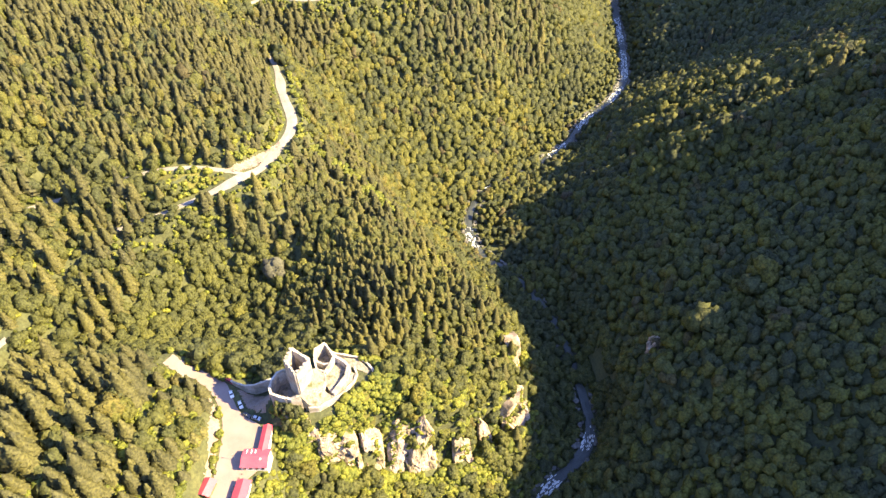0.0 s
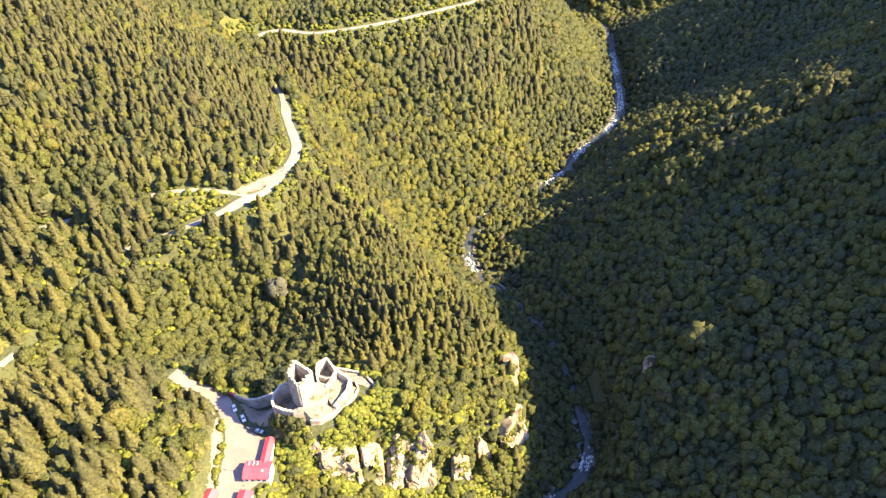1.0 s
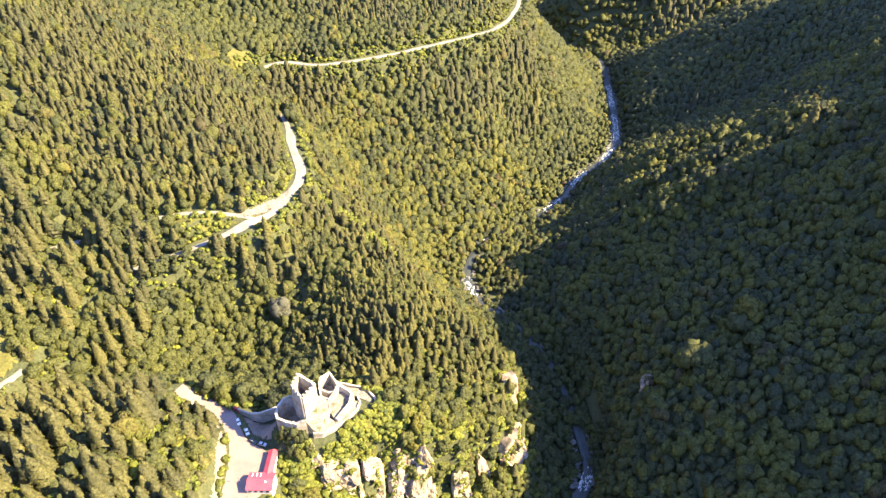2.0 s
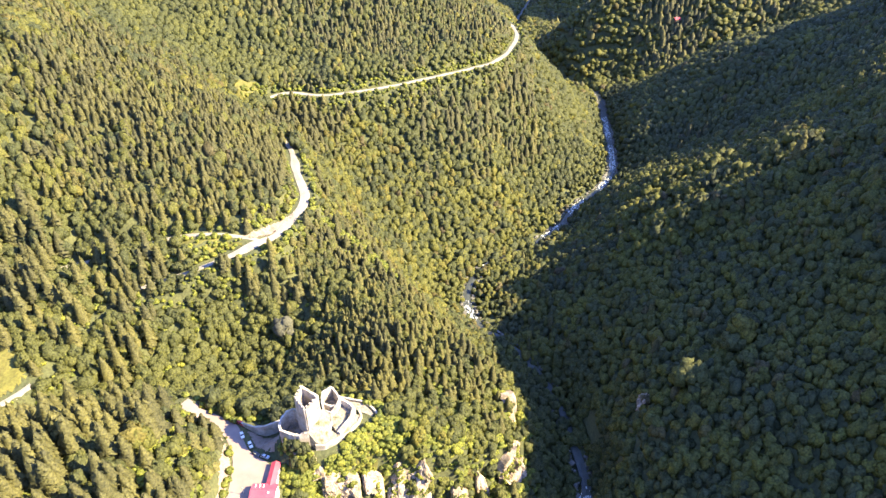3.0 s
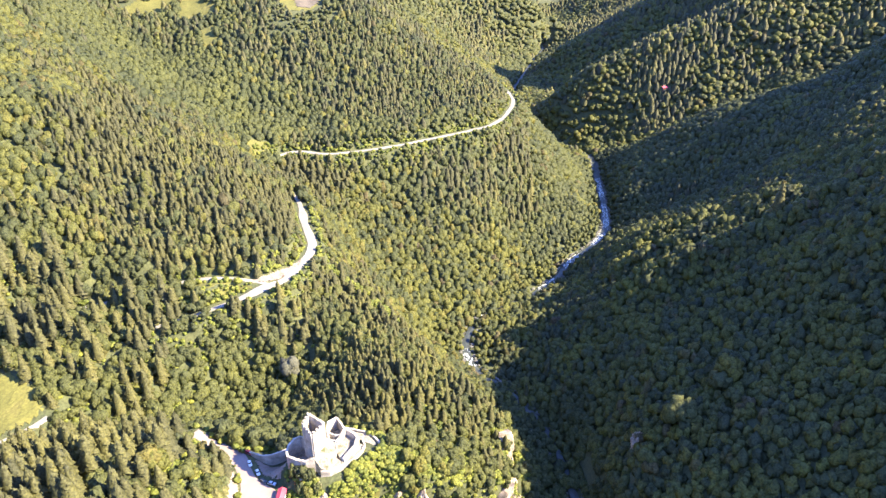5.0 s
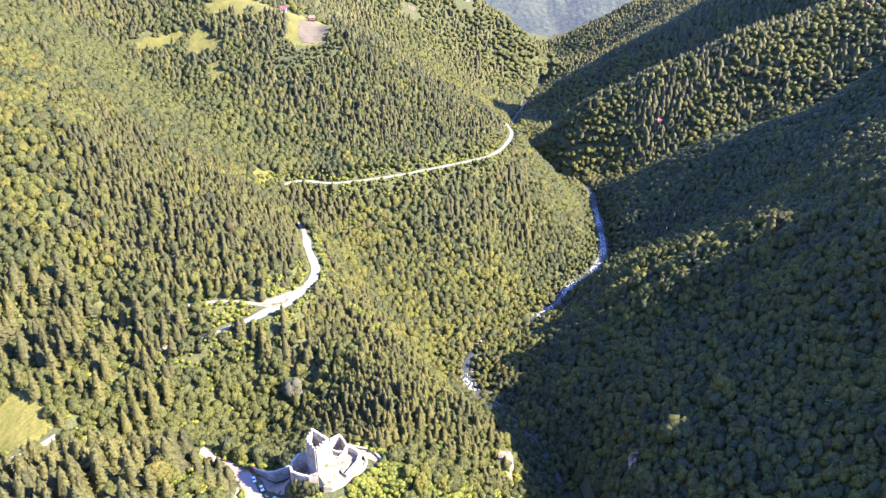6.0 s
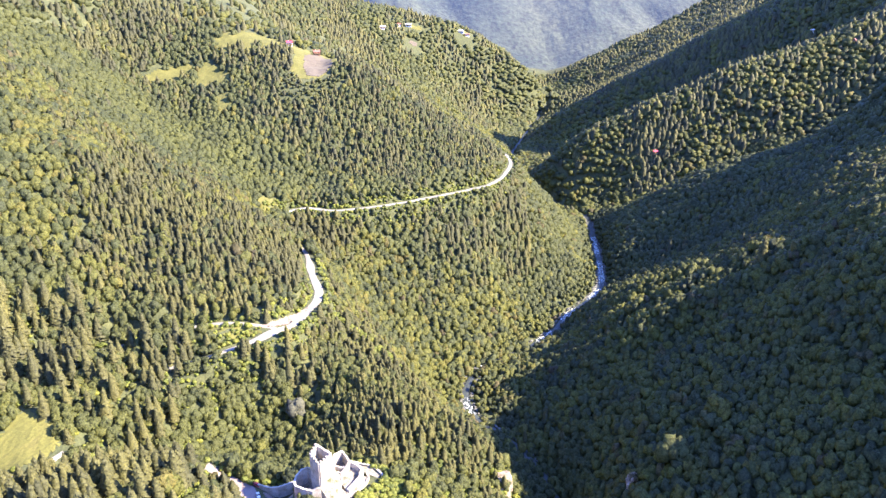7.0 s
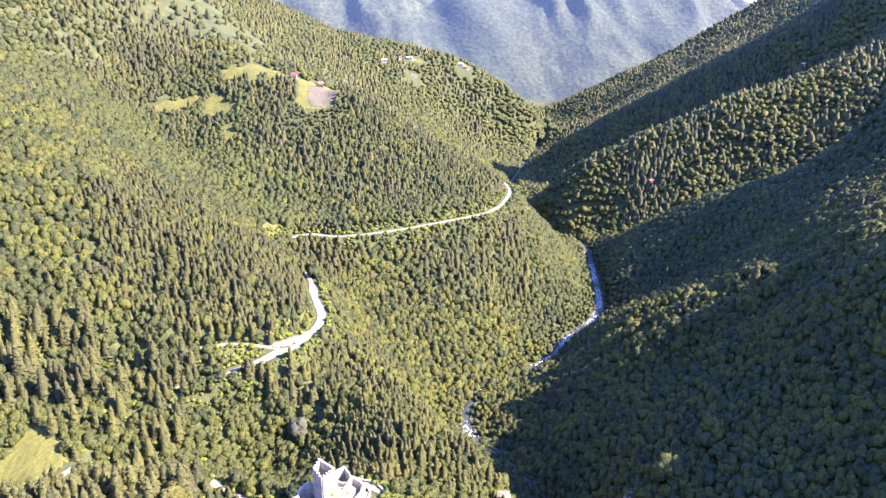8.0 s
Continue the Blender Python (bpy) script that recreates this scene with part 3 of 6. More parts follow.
GOLD = (1 + 5 ** 0.5) / 2
BALL = np.array([(-1, GOLD, 0), (1, GOLD, 0), (-1, -GOLD, 0), (1, -GOLD, 0), (0, -1, GOLD), (0, 1, GOLD), (0, -1, -GOLD), (0, 1, -GOLD), (GOLD, 0, -1), (GOLD, 0, 1), (-GOLD, 0, -1), (-GOLD, 0, 1)]) / math.hypot(1, GOLD)
BALL_FACES = np.array([(0, 11, 5), (0, 5, 1), (0, 1, 7), (0, 7, 10), (0, 10, 11), (1, 5, 9), (5, 11, 4), (11, 10, 2), (10, 7, 6), (7, 1, 8),
                       (3, 9, 4), (3, 4, 2), (3, 2, 6), (3, 6, 8), (3, 8, 9), (4, 9, 5), (2, 4, 11), (6, 2, 10), (8, 6, 7), (9, 8, 1)])


def broadleaf_crown(seed, leafs, size, lumps=10):
    """A crown about 1 high and 1 wide, of uneven domed clumps with leaf sprays standing out of them; its foot is at 0."""
    rng = np.random.RandomState(seed)
    heart = np.array([0, 0, 0.34])
    lobes = [(np.array([rng.uniform(-0.08, 0.08), rng.uniform(-0.08, 0.08), 0.48]), np.array([rng.uniform(0.27, 0.36), rng.uniform(0.27, 0.36), rng.uniform(0.34, 0.44)]))]
    for k in range(lumps - 1):
        a, up = k * 2.4 + rng.uniform(-0.5, 0.5), (k + 0.3) / lumps
        out = 0.34 * math.sqrt(1 - 0.85 * up ** 1.5) * rng.uniform(0.8, 1.2)
        lobes.append((np.array([out * math.cos(a), out * math.sin(a), 0.3 + 0.46 * up + rng.uniform(-0.08, 0.08)]), np.array([1, 1, rng.uniform(0.8, 1.25)]) * (rng.uniform(0.15, 0.25) if lumps > 4 else rng.uniform(0.2, 0.31))))
    pieces = []
    for c, r in lobes:
        turn = np.array(Euler(rng.uniform(-3, 3, 3)).to_matrix())
        d = BALL @ turn
        v = d * rng.uniform(0.7, 1.3, (12, 1)) * r + c
        pieces.append((v, BALL_FACES, 0.62 * d + 0.6 * (v - heart) / (np.linalg.norm(v - heart, axis=1)[:, None] + 1e-9)))
    if leafs:
        weight = np.array([r[0] ** 2 for _, r in lobes])
        which = rng.choice(len(lobes), leafs, p=weight / weight.sum())
        d = rng.normal(size=(leafs, 3))
        d[:, 2] = np.where(rng.rand(leafs) < 0.8, np.abs(d[:, 2]), d[:, 2])
        d /= np.linalg.norm(d, axis=1)[:, None]
        c = np.array([lobes[w][0] for w in which]) + d * np.array([lobes[w][1] for w in which]) * rng.uniform(0.9, 1.07, (leafs, 1))
        nrm = d + 0.22 * rng.normal(size=(leafs, 3))
        nrm /= np.linalg.norm(nrm, axis=1)[:, None]
        v, f = cards(c, nrm, size * rng.uniform(0.6, 1.25, leafs), rng)
        pieces.append((v, f, np.repeat(0.6 * d + 0.6 * nrm + 0.3 * (c - heart), 4, axis=0)))
    return join(pieces)


def spruce_crown(seed, tiers, arms, core=7):
    """A spire 1 high and about 0.28 wide, of drooping boughs in whorls; its foot is at 0."""
    rng = np.random.RandomState(seed)
    ring = [(0.03, 0.1), (0.2, 0.15), (0.45, 0.125), (0.75, 0.07), (1.0, 0.0)] if tiers else [(0.0, 0.16), (0.28, 0.18), (0.62, 0.11), (1.0, 0.0)]
    v = np.array([[r * math.cos(6.283 * k / core + 0.4 * z), r * math.sin(6.283 * k / core + 0.4 * z), z + 0.05 * (k % 2 - 0.5) * (1 - z)] for z, r0 in ring for k in range(core) for r in [r0 * rng.uniform(0.72, 1.18)]])
    c = np.arange(len(v)).reshape(len(ring), core)
    f = [[c[j, k], c[j, (k + 1) % core], c[j + 1, k]] for j in range(len(ring) - 1) for k in range(core)]
    f += [[c[j, (k + 1) % core], c[j + 1, (k + 1) % core], c[j + 1, k]] for j in range(len(ring) - 2) for k in range(core)]
    n = v * [1, 1, 0]
    n = n / (np.linalg.norm(n, axis=1)[:, None] + 1e-6) * np.where(v[:, 2:] > 0.97, 0.0, 1.0) + [0, 0, 0.45]
    pieces = [(v, np.array(f), n)]
    vs, fs, ns = [], [], []
    for t in range(tiers):
        z = 0.08 + 0.88 * (t / tiers) ** 0.95
        r = 0.22 * (1 - z) ** 0.62 * rng.uniform(0.8, 1.2) + 0.012
        for k in range(max(4, int(arms * (1 - 0.5 * z)))):
            a = 6.283 * (k + rng.rand()) / max(4, int(arms * (1 - 0.5 * z)))
            rr, w, drop = r * rng.uniform(0.6, 1.25), 0.4 * r + 0.014, 0.035 * rng.uniform(0.5, 1.4) + 0.14 * r
            d, s = np.array([math.cos(a), math.sin(a), 0]), np.array([-math.sin(a), math.cos(a), 0])
            zj = z + 0.016 * rng.normal()
            b = len(vs)
            vs += [np.array([0, 0, zj + 0.03]), d * rr * 0.62 - s * w + [0, 0, zj - drop * 0.5], d * rr + [0, 0, zj - drop], d * rr * 0.62 + s * w + [0, 0, zj - drop * 0.5]]
            fs += [[b, b + 1, b + 2], [b, b + 2, b + 3]]
            ns += [d * 0.7 + [0, 0, 0.8], d - s * 0.4 + [0, 0, 0.6], d + [0, 0, 0.4], d + s * 0.4 + [0, 0, 0.6]]
    if vs:
        pieces.append((np.array(vs), np.array(fs), np.array(ns)))
    return join(pieces)


def planted(name, mat, templates, x, y, z, high, wide, tint, label, category):
    """One mesh of many crowns, each turned, sized and tinted on its own."""
    rng = np.random.RandomState(len(x))
    which = rng.randint(0, len(templates), len(x))
    V, F, N, T, base = [], [], [], [], 0
    for k, (tv, tf, tn) in enumerate(templates):
        m = which == k
        n = int(m.sum())
        if not n:
            continue
        a = rng.uniform(0, 6.283, n)
        ca, sa = np.cos(a)[:, None], np.sin(a)[:, None]
        lean = rng.normal(0, 0.035, (n, 2))
        w, h = wide[m][:, None], high[m][:, None]
        vx = (tv[None, :, 0] * ca - tv[None, :, 1] * sa) * w + tv[None, :, 2] * h * lean[:, :1] + x[m][:, None]
        vy = (tv[None, :, 0] * sa + tv[None, :, 1] * ca) * w + tv[None, :, 2] * h * lean[:, 1:] + y[m][:, None]
        vz = tv[None, :, 2] * h + z[m][:, None]
        V.append(np.stack([vx, vy, vz], -1).reshape(-1, 3).astype(np.float32))
        nn = np.stack([tn[None, :, 0] * ca - tn[None, :, 1] * sa, tn[None, :, 0] * sa + tn[None, :, 1] * ca, np.repeat(tn[None, :, 2], n, 0)], -1).reshape(-1, 3)
        N.append(nn.astype(np.float32))
        F.append((tf[None] + (np.arange(n) * len(tv))[:, None, None]).reshape(-1, 3) + base)
        T.append(np.repeat(tint[m], len(tv)))
        base += n * len(tv)
    ob = new(name, mesh_from_arrays(name, np.concatenate(V), np.concatenate(F), mat, np.concatenate(T), normals=np.concatenate(N)))
    return tagged(ob, label, category, kind="stuff")


MEADOWS = {
    "upper": [(-425, 800), (-400, 826), (-366, 836), (-340, 838), (-309, 821), (-293, 803), (-310, 794), (-326, 790), (-368, 796), (-405, 793)],
    "lower": [(-310, 770), (-293, 779), (-279, 745), (-296, 734)],
    "farm": [(-368, 873), (-335, 885), (-315, 908), (-292, 906), (-252, 899), (-240, 890), (-215, 903), (-185, 900), (-160, 890), (-154, 847), (-166, 813), (-172, 801), (-196, 796), (-215, 804), (-224, 830),
             (-218, 856), (-235, 868), (-262, 860), (-291, 848), (-318, 850), (-345, 860)],
    "clearing": [(-262, 232), (-275, 200), (-300, 160), (-268, 172), (-246, 188), (-233, 200), (-228, 210), (-240, 222)],
    "roadside": [(-185, 590), (-205, 580), (-212, 555), (-195, 545), (-182, 560)],
    "glade": [(-160, 307), (-146, 311), (-130, 316), (-150, 320), (-176, 318), (-186, 309)],
}


CUTTINGS = [[(-112, 343), (-119, 331), (-127, 323), (-138, 319), (-138, 324), (-129, 331), (-122, 341), (-114, 353), (-109, 362), (-108, 352)]]


def open_ground(x, y):
    """How far a place must stay clear of trees: True where none grow."""
    bare = np.zeros(x.shape, bool)
    for line, left, right in ((ROAD, 8.0, 9.0), (TRACK, 5.0, 5.0), (LANE, 4.0, 4.0), (ACCESS, 9.0, 9.0), (RIVER, 2.0, 2.0)):
        d, _, side = line_distance(x, y, line)
        if line is ROAD:
            left, right = (np.where((y > 458) & (y < 560) | (y < 300), 2.5, q) for q in (left, right))
        bare |= d < np.where(side > 0, left, right)
    d, _, side = line_distance(x, y, RIVER)
    bare |= (d < np.where((y > 600), 7.5, 5.6)) & ((y > 505) | ((y > 384) & (y < 442))) | (d < 5.0) & (y < 250)
    for poly in MEADOWS.values():
        bare |= inside(x + 5 * soft_noise(x / 9, y / 9, 2), y + 5 * soft_noise(x / 9, y / 9, 7), poly) & ((soft_noise(x / 13, y / 13, 19) > -0.5) | (y < 700))
    for poly in CUTTINGS + [[(22, 1664), (70, 1655), (76, 1705), (40, 1722)], [(-112, 1630), (-60, 1636), (-52, 1672), (-96, 1668)], [(-108, 1566), (-66, 1560), (-62, 1606), (-96, 1612)], [(-212, 866), (-180, 890), (-150, 846), (-168, 796), (-200, 792)]]:
        bare |= inside(x, y, poly)
    cx, cy = np.array(CAR_PARK).T
    ring = np.column_stack([np.append(cx, cx[0]), np.append(cy, cy[0]), cx[[*range(len(cx)), 0]] * 0])
    bare |= inside(x, y, CAR_PARK) | (line_distance(x, y, along(ring, 3))[0] < 3.0)
    bare |= inside(x, y, [(-100, 182), (-82, 176), (-70, 176), (-64, 192), (-50, 193), (-30, 186), (-29, 172), (-42, 160), (-52, 149), (-74, 150), (-82, 154), (-100, 168)])
    bare |= inside(x, y, [(-104, 182), (-78, 176), (-71, 153), (-70, 128), (-74, 106), (-106, 106), (-105.5, 150), (-112, 168)])
    bare |= inside(x, y, [(-52, 156), (-38, 174), (-24, 180), (-20, 166), (-34, 151), (-46, 148)])
    bare |= (line_distance(x, y, CREST)[0] < 5.0) & (soft_noise(x / 7, y / 7, 37) > -0.25)
    for face in CLIFFS:
        bare |= line_distance(x, y, along(face[0], 3))[0] < 5.0
    return bare


STANDS = [([(-128, 345), (-118, 375), (-124, 405), (-140, 455), (-168, 490), (-230, 520), (-290, 470), (-300, 380), (-250, 322), (-200, 328), (-150, 330)], 5.2),
          ([(-98, 366), (-66, 350), (-44, 330), (-24, 302), (8, 284), (38, 258), (30, 236), (-6, 206), (-34, 192), (-56, 200), (-70, 222), (-92, 262), (-104, 330)], 4.8),
          ([(-60, 300), (-40, 300), (-36, 250), (-70, 240)], 4.7),
          ([(-140, 655), (-40, 655), (40, 700), (84, 800), (10, 822), (-110, 840), (-180, 760)], 6.4)]


def grow():
    """Where the trees stand: x, y, spruce or not, size."""
    rng = np.random.RandomState(7)
    rows = []
    for x0, x1, y0, y1, gap in ((-330, 330, 70, 360, 6.1), (-480, 520, 360, 900, 6.05), (-640, 560, -40, 70, 9.5), (-640, -330, 70, 360, 9.5), (330, 640, 70, 360, 9.0), (-760, -480, 360, 900, 9.5), (520, 800, 360, 900, 9.0),
                                (-760, 60, 900, 1410, 11.0), (60, 900, 900, 1410, 6.8), (-480, 700, 1410, 2050, 9.8), (700, 1400, 1410, 2060, 12.0), (-700, -480, 1410, 1900, 12.0), (-300, 300, -260, -40, 10.5)):
        X, Y = np.meshgrid(np.arange(x0, x1, gap), np.arange(y0, y1, gap))
        X = (X + rng.uniform(-0.45, 0.45, X.shape) * gap).ravel()
        Y = (Y + rng.uniform(-0.45, 0.45, Y.shape) * gap).ravel()
        rows.append(np.column_stack([X, Y, np.full(X.size, gap)]))
    p = np.concatenate(rows)
    steep = np.hypot(at_ground(p[:, 0] + 3, p[:, 1]) - at_ground(p[:, 0] - 3, p[:, 1]), at_ground(p[:, 0], p[:, 1] + 3) - at_ground(p[:, 0], p[:, 1] - 3)) / 6
    extra = []                                                  # a steep slope has more ground per square metre of plan
    for k in range(3):
        m = (p[:, 1] < 1410) & (p[:, 1] > 90) & (np.abs(p[:, 0]) < np.where(p[:, 1] < 900, 480, 800)) & (p[:, 1] < 900) & (rng.rand(len(p)) < np.clip(np.sqrt(1 + steep ** 2) - 1.05 - 0.9 * k, 0, 1))
        q = p[m].copy()
        q[:, :2] += rng.uniform(-0.5, 0.5, (len(q), 2)) * q[:, 2:3]
        extra.append(q)
    for poly, gap in STANDS:                                    # close-set young spruce
        qx, qy = np.array(poly).T
        X, Y = np.meshgrid(np.arange(qx.min(), qx.max(), gap), np.arange(qy.min(), qy.max(), gap))
        X, Y = (X + rng.uniform(-0.45, 0.45, X.shape) * gap).ravel(), (Y + rng.uniform(-0.45, 0.45, Y.shape) * gap).ravel()
        m = inside(X + 9 * soft_noise(X / 22, Y / 22, 51), Y + 9 * soft_noise(X / 22, Y / 22, 52), poly) & (fractal(X, Y, 34, 3, 53) > -0.3)
        extra.append(np.column_stack([X[m], Y[m], np.full(m.sum(), gap)]))
        base = inside(p[:, 0], p[:, 1], poly) & (rng.rand(len(p)) < 0.6) & (fractal(p[:, 0], p[:, 1], 34, 3, 53) > -0.3)
        p = p[~base]
    p = np.concatenate([p] + extra)
    p = p[np.argsort(p[:, 1], kind="stable")]
    return p[~open_ground(p[:, 0], p[:, 1])], rng


PLACES, tree_rng = grow()
px, py, gap = PLACES.T
pz = at_ground(px, py)
stand = fractal(px, py, 70, 3, 31)                     # spruce in stands, broadleaf in hollows and by the stream
steep_in = line_distance(px, py, RIVER)[0]
bias = np.where((px < -95) & (py > 320), np.where(py > 520, 0.12, 0.16), 0.0) + np.where((px > -60) & (px < 45) & (py > 182) & (py < 320), 0.3, 0.0) + np.where((px > -110) & (px < 10) & (py > 215) & (py < 400), 0.45, 0.0) + np.where((px < -100) & (py < 300), 0.4, 0.0)
bias += np.where(py > 1410, 0.25, 0.0) + np.where((px > 110) & (py < 900), -0.5, 0.0) + np.where(steep_in < 70, -0.35, 0.0) + np.where((px < -78) & (px > -178) & (py > 178) & (py < 292), -0.8, 0.0)
bias += np.where((px < -230) & (py > 330) & (py < 560), 0.1, 0.0) + np.where((px < -150) & (py < 330), 0.12, 0.0) + np.where((px < -120) & (py > 330) & (py < 620), 0.2, 0.0)
bias += np.where((py > 690) & (px < 130), 0.1, 0.0) + np.where((py > 640) & (px < -230), 0.12, 0.0) + np.where((py > 900) & (px > 300), 0.34, 0.0)
hollow = inside(px + 14 * soft_noise(px / 40, py / 40, 61), py + 14 * soft_noise(px / 40, py / 40, 62), [(-170, 540), (-150, 590), (-215, 650), (-262, 712), (-345, 742), (-520, 760), (-560, 640), (-350, 560), (-250, 552)])
bias += np.where(hollow, -0.7, 0.0) + np.where((px < -400) & (py > 760), 0.35, 0.0) + np.where((px > -45) & (px < 60) & (py > 158) & (py < 262), 0.35, 0.0) + np.where((px < -300) & (py < 470), -0.35, 0.0)
close_set = np.isin(gap, [q for _, q in STANDS])
is_spruce = np.where(close_set, tree_rng.rand(len(px)) < np.where((py < 345) & (px > -110), 0.62 - 0.25 * (px > -20), 0.85), (stand + bias + tree_rng.normal(0, 0.3, len(px))) > 0.47)
young = np.clip(0.55 + 0.3 * fractal(px, py, 40, 3, 77) + tree_rng.normal(0, 0.24, len(px)), 0.1, 1.2)
dwarf = np.where((px > -75) & (px < 60) & (py < 262) & (py > 120), 0.68, 1.0) * np.where((px > -130) & (px < -95) & (py < 175), 0.6, 1.0)
dwarf *= np.where((steep_in < 26) & ((py > 505) & (py < 900) | (py > 378) & (py < 446)), 0.62, 1.0)
dwarf *= np.where((line_distance(px, py, ROAD)[0] < 17) & ((py < 455) | (py > 562)), 0.55, 1.0) * np.where((px > -82) & (px < -60) & (py < 158), 0.6, 1.0) * np.where((px > -225) & (px < -145) & (py > 755) & (py < 815), 0.38, 1.0)
crowded = np.where(py > 1410, 1.55, np.where(py > 880, 1.2, np.where(py > 330, 1.12, 1.0))) * np.sqrt(gap / 7.4)
tall_stand = np.where((px < -110) & (py < 320), 1.75, 1.0)
high = np.where(is_spruce, (8.5 + 8.5 * young) * tall_stand * np.where(py > 540, 1.15, 1.0), 10.5 + 8 * young) * dwarf
high = np.where(close_set & is_spruce, 9.0 + 6.0 * young, high)
high *= np.where((px > -285) & (px < -205) & (py > 150) & (py < 216), 0.45, 1.0)
high *= np.where((px > -45) & (px < 60) & (py > 158) & (py < 262) & is_spruce, 1.3, 1.0)
wide = np.where(is_spruce, np.where(close_set, high * 0.5 + 7.5, (high * 0.6 + 9.0) * np.where(py > 540, 1.3, 1.0)), (8.8 + 4.4 * young) * np.where(dwarf < 1, 0.72, 1.0) * crowded)
over_there = (px > 60) & (py > 700)                    # an even, closed canopy on the far side
high = np.where(over_there, 0.78 * high + 2.6, high)
slim = is_spruce & (py > 330) & (py < 900) & (px < 60)
high, wide = np.where(slim, 0.88 * high, high), np.where(slim, 1.16 * wide, np.where(over_there, 1.38 * wide, wide))
wide = np.where((py < 70) & ~is_spruce, 1.4 * wide, wide)
hue = np.clip(0.42 + 0.16 * tree_rng.normal(size=len(px)) + 0.22 * hollow + 0.14 * fractal(px, py, 60, 2, 91), 0.0, 0.93) + 0.066 * (tree_rng.rand(len(px)) < 0.012)
hue = np.where(~is_spruce & (px > -84) & (px < 64) & (py < 200), np.clip(hue + 0.24, 0, 0.93), hue)
hue = np.where(is_spruce & (py < 340), np.clip(hue + 0.25, 0, 0.95), hue)

near = (py < 330) & (py > 90) & (px > -330) & (px < 115) | (np.abs(px) < 95) & (py > -140) & (py <= 90)
middle = ~near & (py > 90) & (py < 900) & (np.abs(px) < 0.72 * (py + 110) + 40)
distant = py >= 1410
beyond = middle & (py > 570)
far = ~near & ~middle & ~distant
hid = far & (py < 1000) & ((np.abs(px) > 0.72 * (py + 110) + 40) | (py < 60)) | far & (px < -60) & (py > 960)
keep_tree = ~hid | (tree_rng.rand(len(px)) < 0.4) | (np.abs(px) < 130)
sunk = np.where((dwarf < 1) | (line_distance(px, py, ROAD)[0] < 16), 0.6, np.where(is_spruce, 0.12, 0.34) * high)      # the lowest boughs touch the slope
single = (px > -165) & (px < 20) & (py > 100) & (py < 245) & (np.hypot(px + 62, py - 165) < 78)
single &= np.cumsum(single) <= 290
LODS = (("near", near & ~single, [broadleaf_crown(s, 50, 0.075, 6) for s in range(8)], [spruce_crown(s + 20, 14, 9) for s in range(6)]),
        ("middle", middle & ~beyond, [broadleaf_crown(s + 40, 12, 0.12, 3) for s in range(9)], [spruce_crown(s + 50, 9, 6, 5) for s in range(6)]),
        ("beyond", beyond, [broadleaf_crown(s + 140, 5, 0.14, 2) for s in range(8)], [spruce_crown(s + 150, 3, 5, 5) for s in range(5)]),
        ("far", far & ~hid, [broadleaf_crown(s + 60, 3, 0.14, 2) for s in range(8)], [spruce_crown(s + 70, 0, 5, 5) for s in range(5)]),
        ("distant", distant | hid, [broadleaf_crown(s + 80, 0, 0.2, 1) for s in range(8)], [spruce_crown(s + 85, 0, 5, 4) for s in range(5)]))
for where, mask, leafy, spires in LODS:
    mask = mask & keep_tree
    m = mask & ~is_spruce
    planted("broadleaf_forest", BROADLEAF, leafy, px[m], py[m], (pz - sunk)[m], high[m], wide[m], hue[m], "dense sunlit green broadleaf woods on steep slopes", "forest")
    m = mask & is_spruce
    planted("spruce_forest", SPRUCE, spires, px[m], py[m], (pz - sunk)[m], high[m], wide[m], hue[m], "dark green pointed spruce woods on steep slopes", "forest")


